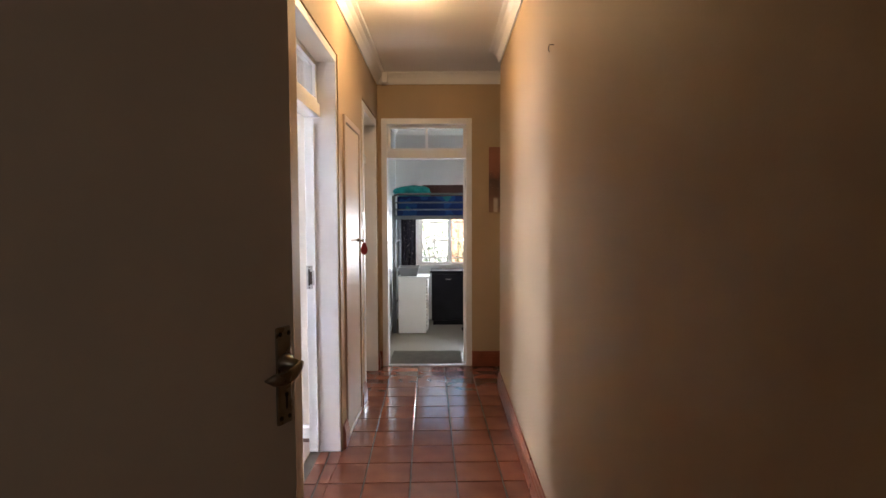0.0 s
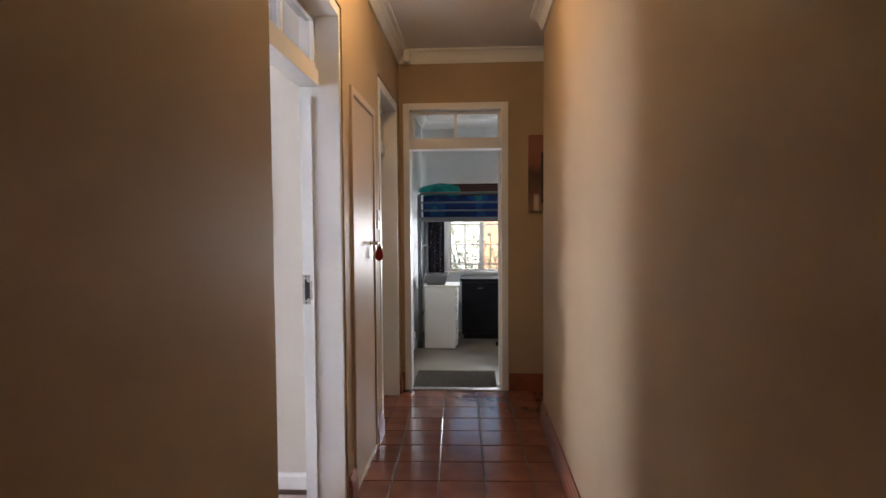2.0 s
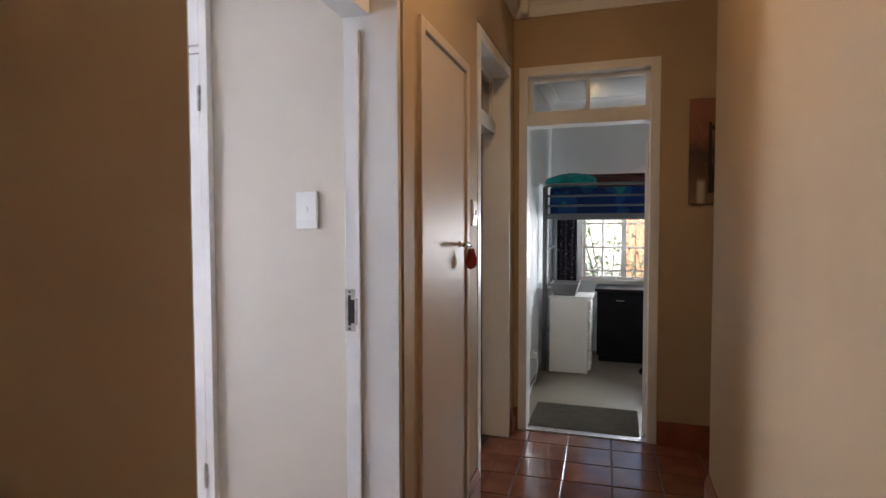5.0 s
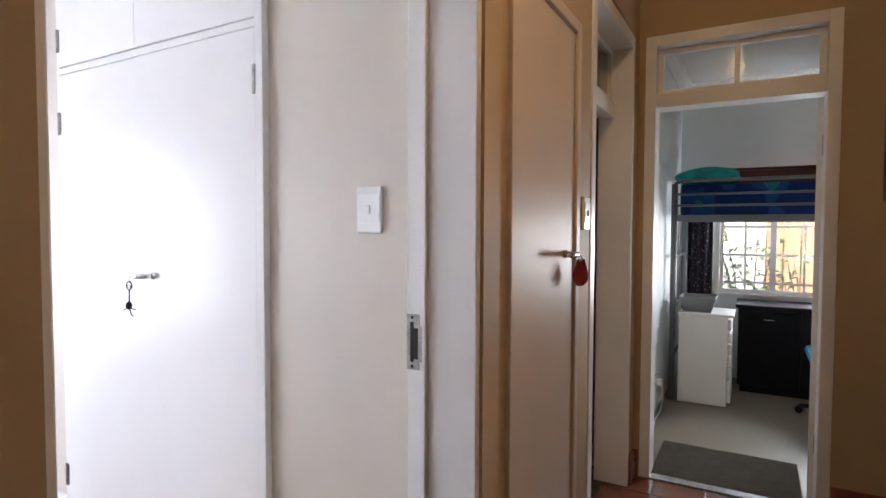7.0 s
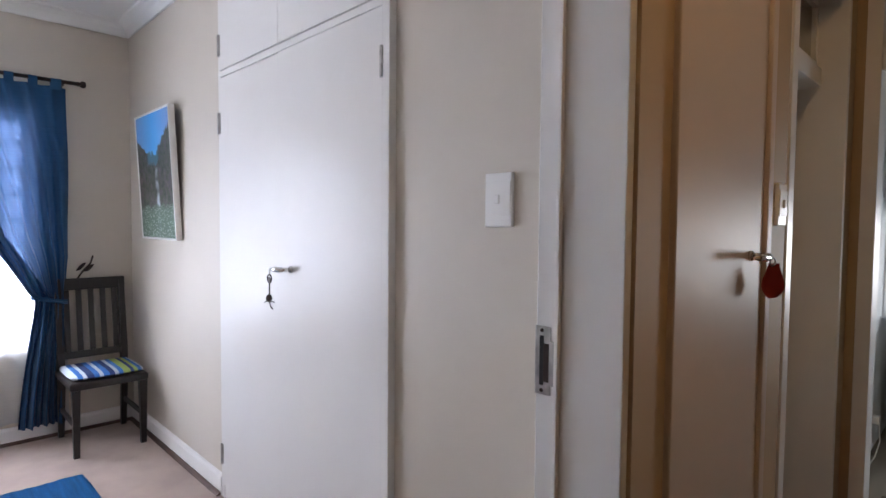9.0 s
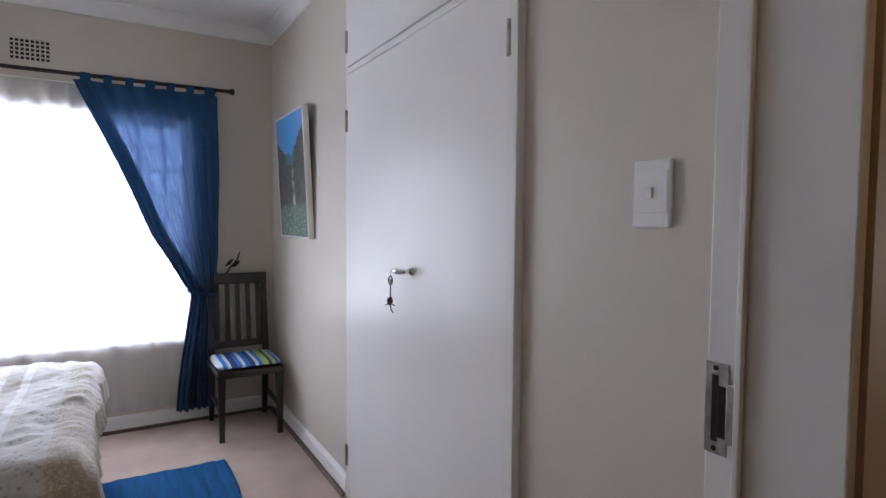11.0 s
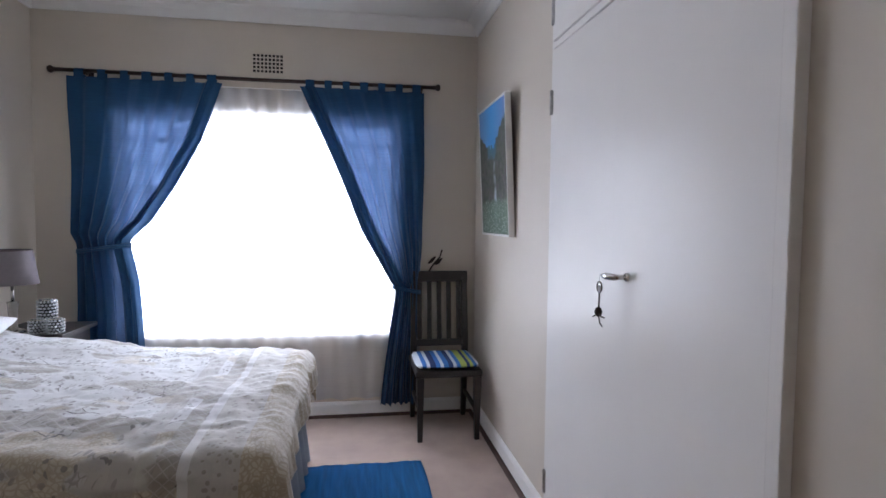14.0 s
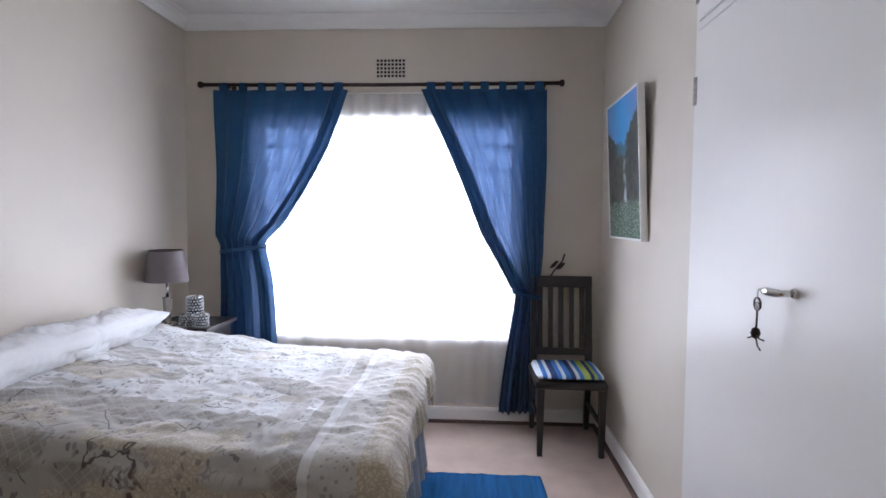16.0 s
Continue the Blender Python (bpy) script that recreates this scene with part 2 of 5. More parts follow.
def duvet_colours(n, l, co):
    """Cool white cotton printed with blossoms, leaf sprays, twigs, trellis patches and bands near the foot."""
    black, white = (0, 0, 0), (1, 1, 1)

    def noise_of(scale, detail=2, vec=co):
        t = n.new("ShaderNodeTexNoise")
        t.inputs["Scale"].default_value, t.inputs["Detail"].default_value = scale, detail
        l.new(vec, t.inputs[0])
        return t

    def cells(scale, vec, feature="F1"):
        t = n.new("ShaderNodeTexVoronoi")
        t.feature = feature
        t.inputs["Scale"].default_value = scale
        l.new(vec, t.inputs[0])
        return t.outputs["Distance"]

    def turned(vec, angle, sx, sy, shift=0.0):
        t = n.new("ShaderNodeMapping")
        t.inputs["Rotation"].default_value = (0, 0, radians(angle))
        t.inputs["Scale"].default_value = (sx, sy, 1)
        t.inputs["Location"].default_value = (shift, shift * 0.7, 0)
        l.new(vec, t.inputs[0])
        return t.outputs[0]

    def both(x, y):
        return mixed(n, l, 1.0, x, y, "MULTIPLY")
    wob = n.new("ShaderNodeMixRGB")
    wob.inputs[0].default_value = 0.075
    l.new(co, wob.inputs[1])
    l.new(noise_of(9, 3).outputs["Color"], wob.inputs[2])
    vec = wob.outputs[0]
    c = ramp_of(n, l, noise_of(4).outputs[0], [(0.35, (0.61, 0.61, 0.615)), (0.65, (0.52, 0.515, 0.51))])
    # denser, browner print on the side panels, with their shade painted in too
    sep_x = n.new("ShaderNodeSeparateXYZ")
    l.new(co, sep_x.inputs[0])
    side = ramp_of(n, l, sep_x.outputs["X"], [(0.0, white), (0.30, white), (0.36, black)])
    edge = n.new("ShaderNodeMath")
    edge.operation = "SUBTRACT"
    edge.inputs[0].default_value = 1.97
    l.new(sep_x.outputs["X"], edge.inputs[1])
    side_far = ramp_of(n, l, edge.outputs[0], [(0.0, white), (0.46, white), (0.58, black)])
    shaded_border = mixed(n, l, 1.0, side, side_far, "LIGHTEN")
    # darker base puts the shade of the hanging sides into the colour
    c = mixed(n, l, shaded_border, c, (0.37, 0.345, 0.31))

    def denser(value, by):
        m = n.new("ShaderNodeMath")
        m.operation = "MULTIPLY_ADD"
        l.new(shaded_border, m.inputs[0])
        m.inputs[1].default_value = by
        l.new(value, m.inputs[2])
        return m.outputs[0]
    # faint grey sprigs all over
    sprig = both(ramp_of(n, l, cells(1, turned(vec, 20, 30, 52, 3.1)), [(0.30, white), (0.40, black)]), ramp_of(n, l, noise_of(11).outputs[0], [(0.46, black), (0.52, (0.7, 0.7, 0.7))]))
    c = mixed(n, l, sprig, c, (0.35, 0.335, 0.32))
    # taupe patches with a pale trellis
    chk = n.new("ShaderNodeTexBrick")
    chk.offset = 0.0
    chk.inputs["Scale"].default_value = 1.0
    chk.inputs["Mortar Size"].default_value, chk.inputs["Brick Width"].default_value, chk.inputs["Row Height"].default_value = 0.075, 1.0, 1.0
    chk.inputs["Color1"].default_value, chk.inputs["Color2"].default_value, chk.inputs["Mortar"].default_value = (0.25, 0.222, 0.19, 1), (0.285, 0.255, 0.22, 1), (0.345, 0.318, 0.285, 1)
    l.new(turned(co, 45, 34, 34), chk.inputs[0])
    patch = ramp_of(n, l, denser(noise_of(3.4, 1.5, turned(co, 0, 1.5, 0.6, 1.3)).outputs[0], 0.07), [(0.55, black), (0.565, (0.85, 0.85, 0.85))])
    c = mixed(n, l, patch, c, chk.outputs[0])
    # ochre patches with a fine scroll
    scroll = ramp_of(n, l, cells(62, vec, "DISTANCE_TO_EDGE"), [(0.08, (0.36, 0.30, 0.215)), (0.2, (0.47, 0.41, 0.315))])
    ochre = ramp_of(n, l, denser(noise_of(2.9, 2, turned(co, 0, 1.3, 0.7, 7.7)).outputs[0], 0.06), [(0.57, black), (0.59, (0.75, 0.75, 0.75))])
    c = mixed(n, l, ochre, c, scroll)
    # blossoms: grey petals with darker veins round a dark eye
    f = cells(8.5, vec)
    petals = ramp_of(n, l, cells(44, vec, "DISTANCE_TO_EDGE"), [(0.05, (0.24, 0.22, 0.20)), (0.14, (0.40, 0.375, 0.35))])
    some = ramp_of(n, l, noise_of(3.3, 2, turned(co, 0, 1, 1, 4.4)).outputs[0], [(0.47, black), (0.51, white)])
    c = mixed(n, l, both(ramp_of(n, l, f, [(0.27, (0.85, 0.85, 0.85)), (0.31, black)]), some), c, petals)
    c = mixed(n, l, both(ramp_of(n, l, f, [(0.05, white), (0.07, black)]), some), c, (0.08, 0.068, 0.06))
    # sprays of small dark leaves, turned three ways
    for angle, shift, seed, shade in ((25, 0.0, 5.5, 0.150), (-55, 2.3, 6.4, 0.195), (80, 5.9, 7.2, 0.120)):
        leaf = both(ramp_of(n, l, cells(1, turned(vec, angle, 26, 46, shift)), [(0.25, (0.85, 0.85, 0.85)), (0.31, black)]), ramp_of(n, l, noise_of(seed, 2, turned(co, 0, 1, 1, shift)).outputs[0], [(0.53, black), (0.57, (0.9, 0.9, 0.9))]))
        c = mixed(n, l, leaf, c, (shade, shade * 0.91, shade * 0.84))
    twig = both(ramp_of(n, l, cells(4.6, vec, "DISTANCE_TO_EDGE"), [(0.005, white), (0.009, black)]), ramp_of(n, l, denser(noise_of(3.4).outputs[0], 0.04), [(0.52, black), (0.55, (0.95, 0.95, 0.95))]))
    c = mixed(n, l, twig, c, (0.065, 0.05, 0.045))
    # bands across the foot
    sep = n.new("ShaderNodeSeparateXYZ")
    l.new(co, sep.inputs[0])
    rng = n.new("ShaderNodeMapRange")
    rng.inputs["From Min"].default_value, rng.inputs["From Max"].default_value = 1.02, 1.68
    l.new(sep.outputs["Y"], rng.inputs[0])
    y = rng.outputs[0]
    grey_band = ramp_of(n, l, y, [(0.0, black), (0.09, (0.55, 0.55, 0.55)), (0.20, black)], "CONSTANT")
    c = mixed(n, l, grey_band, c, (0.33, 0.305, 0.28))
    strip = ramp_of(n, l, y, [(0.0, black), (0.27, (0.8, 0.8, 0.8)), (0.36, black)], "CONSTANT")
    c = mixed(n, l, strip, c, chk.outputs[0])
    pale = ramp_of(n, l, y, [(0.0, black), (0.37, (0.9, 0.9, 0.9)), (0.415, black)], "CONSTANT")
    c = mixed(n, l, pale, c, (0.57, 0.56, 0.55))
    dots = ramp_of(n, l, cells(42, co), [(0.25, (0.29, 0.265, 0.23)), (0.34, (0.44, 0.415, 0.38))])
    dot_zone = ramp_of(n, l, y, [(0.0, black), (0.415, (0.88, 0.88, 0.88)), (0.64, black)], "CONSTANT")
    c = mixed(n, l, dot_zone, c, dots)
    hem = ramp_of(n, l, y, [(0.0, black), (0.64, (0.88, 0.88, 0.88))], "CONSTANT")
    return mixed(n, l, hem, c, scroll)


def stripe_colours(n, l, co):
    sep = n.new("ShaderNodeSeparateXYZ")
    l.new(co, sep.inputs[0])
    rng = n.new("ShaderNodeMapRange")
    rng.inputs["From Min"].default_value, rng.inputs["From Max"].default_value = -0.2, 0.2
    l.new(sep.outputs["Y"], rng.inputs[0])
    blue, navy, pale, lime = (0.03, 0.16, 0.50), (0.012, 0.035, 0.15), (0.62, 0.68, 0.74), (0.36, 0.44, 0.10)
    stops = [(0.0, pale), (0.09, blue), (0.16, pale), (0.21, navy), (0.30, blue), (0.37, pale), (0.42, blue),
             (0.50, navy), (0.57, pale), (0.62, blue), (0.68, lime), (0.78, navy), (0.83, lime), (0.88, blue), (0.94, pale)]
    return ramp_of(n, l, rng.outputs[0], stops, "CONSTANT")


def bunk_colours(n, l, co):
    sep = n.new("ShaderNodeSeparateXYZ")
    l.new(co, sep.inputs[0])
    no = n.new("ShaderNodeTexNoise")
    no.inputs["Scale"].default_value = 2.6
    l.new(co, no.inputs[0])
    return ramp_of(n, l, no.outputs[0], [(0.40, (0.010, 0.032, 0.11)), (0.50, (0.015, 0.07, 0.18)), (0.58, (0.025, 0.17, 0.17)), (0.66, (0.012, 0.045, 0.14))], "CONSTANT")


def dark_floral(n, l, co):
    v = n.new("ShaderNodeTexVoronoi")
    v.inputs["Scale"].default_value = 26
    l.new(co, v.inputs[0])
    return ramp_of(n, l, v.outputs["Distance"], [(0.14, (0.26, 0.23, 0.22)), (0.26, (0.022, 0.018, 0.028))])


def landscape_colours(n, l, co):
    """Blue sky over dark wooded slopes, a thin stepped waterfall and a rippled pool."""
    black, white = (0, 0, 0), (1, 1, 1)
    sep = n.new("ShaderNodeSeparateXYZ")
    l.new(co, sep.inputs[0])

    def span(sock, lo, hi):
        r = n.new("ShaderNodeMapRange")
        r.inputs["From Min"].default_value, r.inputs["From Max"].default_value = lo, hi
        l.new(sock, r.inputs[0])
        return r.outputs[0]

    def noise_of(scale, detail=4):
        t = n.new("ShaderNodeTexNoise")
        t.inputs["Scale"].default_value, t.inputs["Detail"].default_value = scale, detail
        l.new(co, t.inputs[0])
        return t.outputs[0]

    def calc(op, x, y):
        m = n.new("ShaderNodeMath")
        m.operation = op
        for sock, v in zip(m.inputs, (x, y)):
            if isinstance(v, (int, float)):
                sock.default_value = v
            else:
                l.new(v, sock)
        return m.outputs[0]
    x, z = span(sep.outputs["X"], PIC_X0, PIC_X1), span(sep.outputs["Z"], PIC_Z0, PIC_Z1)
    ridge = ramp_of(n, l, x, [(0.0, (0.80,) * 3), (0.30, (0.70,) * 3), (0.55, (0.66,) * 3), (0.72, (0.76,) * 3), (1.0, (0.90,) * 3)])
    wave = calc("MULTIPLY", calc("SUBTRACT", noise_of(22), 0.5), 0.14)
    over = calc("ADD", calc("SUBTRACT", calc("ADD", z, wave), ridge), 0.5)
    slopes = ramp_of(n, l, noise_of(26, 6), [(0.34, (0.022, 0.030, 0.022)), (0.50, (0.065, 0.075, 0.045)), (0.60, (0.085, 0.062, 0.075)), (0.70, (0.14, 0.12, 0.10))])
    sky = ramp_of(n, l, x, [(0.0, (0.14, 0.30, 0.62)), (0.5, (0.05, 0.34, 0.72)), (1.0, (0.18, 0.28, 0.58))])
    c = mixed(n, l, ramp_of(n, l, over, [(0.49, black), (0.505, white)]), slopes, sky)
    hill = mixed(n, l, 1.0, ramp_of(n, l, over, [(0.40, black), (0.42, white), (0.495, white), (0.505, black)]), ramp_of(n, l, x, [(0.28, black), (0.34, white), (0.60, white), (0.66, black)]), "MULTIPLY")
    c = mixed(n, l, hill, c, (0.06, 0.16, 0.22))
    # waterfall in steps
    side = calc("ADD", x, calc("MULTIPLY", calc("SUBTRACT", noise_of(16, 2), 0.5), 0.12))
    fall = ramp_of(n, l, side, [(0.50, black), (0.535, white), (0.575, white), (0.61, black)])
    steps = ramp_of(n, l, z, [(0.24, white), (0.33, (0.75,) * 3), (0.37, (0.15,) * 3), (0.44, (0.6,) * 3), (0.47, (0.1,) * 3), (0.54, (0.5,) * 3), (0.57, black)])
    c = mixed(n, l, mixed(n, l, 1.0, fall, steps, "MULTIPLY"), c, (0.55, 0.62, 0.70))
    # pool with pale ripples
    stretch = n.new("ShaderNodeMapping")
    stretch.inputs["Scale"].default_value = (34, 34, 110)
    l.new(co, stretch.inputs[0])
    v = n.new("ShaderNodeTexVoronoi")
    v.inputs["Scale"].default_value = 1.0
    l.new(stretch.outputs[0], v.inputs[0])
    water = ramp_of(n, l, v.outputs["Distance"], [(0.22, (0.42, 0.50, 0.42)), (0.45, (0.10, 0.16, 0.11))])
    pool = ramp_of(n, l, calc("ADD", z, calc("MULTIPLY", wave, 0.8)), [(0.24, (0.95,) * 3), (0.27, black)])
    return mixed(n, l, pool, c, water)


def sunset_colours(n, l, co):
    """A dusky brown seascape with a pale lit patch and lights."""
    sep = n.new("ShaderNodeSeparateXYZ")
    l.new(co, sep.inputs[0])
    no = n.new("ShaderNodeTexNoise")
    no.inputs["Scale"].default_value, no.inputs["Detail"].default_value = 14, 5
    l.new(co, no.inputs[0])
    h = n.new("ShaderNodeMath")
    h.operation = "MULTIPLY_ADD"
    l.new(no.outputs[0], h.inputs[0])
    h.inputs[1].default_value = 0.12
    l.new(sep.outputs["Z"], h.inputs[2])
    c = ramp_of(n, l, h.outputs[0], [(0.05, (0.26, 0.15, 0.09)), (0.2, (0.16, 0.075, 0.045)), (0.36, (0.07, 0.033, 0.026)), (0.46, (0.26, 0.095, 0.055)), (0.62, (0.31, 0.115, 0.068)), (0.9, (0.17, 0.063, 0.04))])
    v = n.new("ShaderNodeTexVoronoi")
    v.inputs["Scale"].default_value = 40
    l.new(co, v.inputs[0])
    spots = ramp_of(n, l, v.outputs["Distance"], [(0.07, (1, 1, 1)), (0.13, (0, 0, 0))])
    low = ramp_of(n, l, sep.outputs["Z"], [(0.16, (0, 0, 0)), (0.2, (0.8, 0.8, 0.8)), (0.44, (0.8, 0.8, 0.8)), (0.5, (0, 0, 0))])
    black, white = (0, 0, 0), (1, 1, 1)
    rng = n.new("ShaderNodeMapRange")
    rng.inputs["From Min"].default_value, rng.inputs["From Max"].default_value = -0.21, 0.21
    l.new(sep.outputs["X"], rng.inputs[0])
    x = rng.outputs[0]
    # a bridge tower: two dark posts with cross bars, its base in the water, and a lit patch
    posts = mixed(n, l, 1.0, ramp_of(n, l, x, [(0.0, black), (0.24, white), (0.285, black), (0.345, white), (0.39, black)], "CONSTANT"), ramp_of(n, l, sep.outputs["Z"], [(0.0, black), (0.06, white), (0.48, black)], "CONSTANT"), "MULTIPLY")
    bars = mixed(n, l, 1.0, ramp_of(n, l, x, [(0.0, black), (0.24, white), (0.39, black)], "CONSTANT"), ramp_of(n, l, sep.outputs["Z"], [(0.0, black), (0.06, white), (0.22, black), (0.30, white), (0.32, black), (0.43, white), (0.46, black)], "CONSTANT"), "MULTIPLY")
    c = mixed(n, l, posts, c, (0.035, 0.018, 0.016))
    c = mixed(n, l, bars, c, (0.035, 0.018, 0.016))
    patch = mixed(n, l, 1.0, ramp_of(n, l, x, [(0.08, black), (0.12, white), (0.17, white), (0.22, black)]), ramp_of(n, l, sep.outputs["Z"], [(0.03, (0.8, 0.8, 0.8)), (0.12, (0.8, 0.8, 0.8)), (0.15, black)]), "MULTIPLY")
    c = mixed(n, l, patch, c, (0.62, 0.52, 0.42))
    return mixed(n, l, mixed(n, l, 1.0, spots, low, "MULTIPLY"), c, (0.60, 0.48, 0.36))


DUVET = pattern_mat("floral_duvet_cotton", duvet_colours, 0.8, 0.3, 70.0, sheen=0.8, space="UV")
STRIPES = pattern_mat("striped_canvas", stripe_colours, 0.85, 0.25)
BUNK_CLOTH = pattern_mat("blue_green_bedding", bunk_colours, 0.9, 0.2)
FLORAL = pattern_mat("dark_floral_cloth", dark_floral, 0.9, 0.2)
PIC_X0, PIC_X1, PIC_Z0, PIC_Z1 = -0.26, 0.34, 0.0, 0.74
LANDSCAPE = pattern_mat("landscape_print", landscape_colours, 0.4, 0.05)
SUNSET = pattern_mat("dusk_print", sunset_colours, 0.45, 0.05)

# ---- building helpers ----
ORIGIN = {}


def part(name, bm, material, parent=None, label="", smooth=False):
    """Links a bmesh, drawn in world places, as one mesh object under a thing or part."""
    off = ORIGIN.get(parent.name, Vector()) if parent else Vector()
    if off.length:
        bmesh.ops.translate(bm, verts=bm.verts, vec=-off)
    me = bpy.data.meshes.new(name)
    bm.to_mesh(me)
    bm.free()
    me.materials.append(material)
    if smooth:
        for p in me.polygons:
            p.use_smooth = True
    ob = new(name, me)
    if parent:
        ob.parent = parent
    ORIGIN[ob.name] = off
    if label:
        ob["label"] = label
    return ob


def thing(name, at, label, category, group="", kind=""):
    e = new(name)
    e.empty_display_size = 0.1
    e.location = at
    ORIGIN[e.name] = Vector(at)
    return tagged(e, label, category, group, kind)


def structure(name, bm, material, label="", category=""):
    ob = part(name, bm, material)
    return tagged(ob, label, category, kind="structure")


def box(bm, x0, x1, y0, y1, z0, z1, bevel=0.0, seg=2):
    made = bmesh.ops.create_cube(bm, size=1.0)["verts"]
    for v in made:
        v.co = ((x0 + x1) / 2 + v.co.x * (x1 - x0), (y0 + y1) / 2 + v.co.y * (y1 - y0), (z0 + z1) / 2 + v.co.z * (z1 - z0))
    if bevel:
        edges = list({e for v in made for e in v.link_edges})
        bmesh.ops.bevel(bm, geom=edges, offset=bevel, segments=seg, profile=0.5, affect="EDGES")
    return bm


def boxes(*rows, bevel=0.0):
    bm = bmesh.new()
    for r in rows:
        box(bm, *r, bevel=bevel)
    return bm


def tube(points, radius, seg=8, cap=True):
    """A bent round bar along the points; radius may be a list."""
    bm = bmesh.new()
    pts = [Vector(p) for p in points]
    rad = radius if isinstance(radius, (list, tuple)) else [radius] * len(pts)
    rings, side = [], None
    for i, p in enumerate(pts):
        d = (pts[min(i + 1, len(pts) - 1)] - pts[max(i - 1, 0)]).normalized()
        if side is None:
            side = d.orthogonal().normalized()
        side = (side - d * side.dot(d)).normalized()
        up = d.cross(side)
        rings.append([bm.verts.new(p + (side * math.cos(a) + up * math.sin(a)) * rad[i]) for a in (2 * math.pi * k / seg for k in range(seg))])
    for a, b in zip(rings, rings[1:]):
        for k in range(seg):
            bm.faces.new((a[k], a[(k + 1) % seg], b[(k + 1) % seg], b[k]))
    if cap:
        bm.faces.new(rings[0][::-1])
        bm.faces.new(rings[-1])
    return bm


def lathe(profile, at, seg=24, axis="z"):
    """A turned shape from (radius, height) pairs."""
    bm = bmesh.new()
    rings = []
    for r, h in profile:
        ring = []
        for k in range(seg):
            a = 2 * math.pi * k / seg
            p = (r * math.cos(a), r * math.sin(a), h) if axis == "z" else (r * math.cos(a), h, r * math.sin(a)) if axis == "y" else (h, r * math.cos(a), r * math.sin(a))
            ring.append(bm.verts.new(Vector(at) + Vector(p)))
        rings.append(ring)
    for a, b in zip(rings, rings[1:]):
        for k in range(seg):
            bm.faces.new((a[k], a[(k + 1) % seg], b[(k + 1) % seg], b[k]))
    bmesh.ops.recalc_face_normals(bm, faces=bm.faces)
    return bm


def sheet(f, nu, nv, thick=0.0):
    """A grid surface f(u, v) -> point, u and v from 0 to 1."""
    bm = bmesh.new()
    g = [[bm.verts.new(f(i / nu, j / nv)) for j in range(nv + 1)] for i in range(nu + 1)]
    for i in range(nu):
        for j in range(nv):
            bm.faces.new((g[i][j], g[i + 1][j], g[i + 1][j + 1], g[i][j + 1]))
    if thick:
        bmesh.ops.solidify(bm, geom=bm.faces[:], thickness=thick)
    return bm


def along(table, t):
    """Reads a table of (t, value) pairs, smoothly."""
    for (t0, a), (t1, b) in zip(table, table[1:]):
        if t <= t1:
            k = max(0.0, (t - t0) / (t1 - t0))
            return a + (b - a) * k
    return table[-1][1]


def extrude_profile(profile, start, end, out):
    """A moulding: the profile's (out, up) pairs carried from start to end; out is the direction away from the wall."""
    bm = bmesh.new()
    s, e, o = Vector(start), Vector(end), Vector(out)
    a = [bm.verts.new(s + o * p + Vector((0, 0, q))) for p, q in profile]
    b = [bm.verts.new(e + o * p + Vector((0, 0, q))) for p, q in profile]
    k = len(profile)
    for i in range(k):
        bm.faces.new((a[i], a[(i + 1) % k], b[(i + 1) % k], b[i]))
    bm.faces.new(a[::-1])
    bm.faces.new(b)
    bmesh.ops.recalc_face_normals(bm, faces=bm.faces)
    return bm


def join(*parts_):
    bm = bmesh.new()
    for p in parts_:
        me = bpy.data.meshes.new("tmp")
        p.to_mesh(me)
        p.free()
        bm.from_mesh(me)
        bpy.data.meshes.remove(me)
    return bm


def spin(bm, m):
    bmesh.ops.transform(bm, matrix=m, verts=bm.verts)
    return bm


# ---- structure: floor plan ----
LW, RW, END = -0.305, 0.807, 6.30          # hall: side walls and end wall
BW = -0.505                                # bedroom face of the wall between
NW, WW, SW = 4.49, -4.06, 1.69             # bedroom walls
HC, BC = 2.835, 2.70                        # ceilings
D0, D1, DJ = 3.384, 4.330, 4.306           # bedroom doorway and the inner face of its far jamb
DT = 2.44                                  # top of the openings
SPLIT = -0.40

# hall side of the dividing wall, with the doorway, cupboard and second doorway cut through
structure("wall_hall_side", boxes(
    (SPLIT, LW, -0.6, D0, 0, HC), (SPLIT, LW, D0, D1, DT, HC), (SPLIT, LW, D1, 4.50, 0, HC),
    (SPLIT, LW, 4.50, 5.09, 2.10, HC), (SPLIT, LW, 5.09, 5.30, 0, HC), (SPLIT, LW, 5.30, 6.16, 2.40, HC), (SPLIT, LW, 6.16, END, 0, HC)), HALL_PAINT, "tan painted plaster hall wall with door openings", "wall")
structure("wall_bedroom_side", boxes((BW, SPLIT, SW - 0.2, D0, 0, HC), (BW, SPLIT, D0, D1, DT, HC), (BW, SPLIT, D1, NW, 0, HC)), ROOM_PAINT, "beige painted plaster bedroom wall", "wall")
structure("wall_right", boxes((RW, RW + 0.2, -0.6, 5.60, 0, HC), bevel=0.006), HALL_PAINT, "tan painted plaster wall along the hall", "wall")
structure("wall_end", boxes((-0.6, -0.268, END, END + 0.14, 0, HC), (-0.268, 0.602, END, END + 0.14, 2.415, HC), (0.602, 2.4, END, END + 0.14, 0, HC)), HALL_PAINT, "tan painted end wall of the hall", "wall")
structure("wall_recess_side", boxes((2.3, 2.4, 5.60, END, 0, HC), (RW + 0.2, 2.4, 5.50, 5.60, 0, HC)), HALL_PAINT, "tan painted wall of the side recess", "wall")
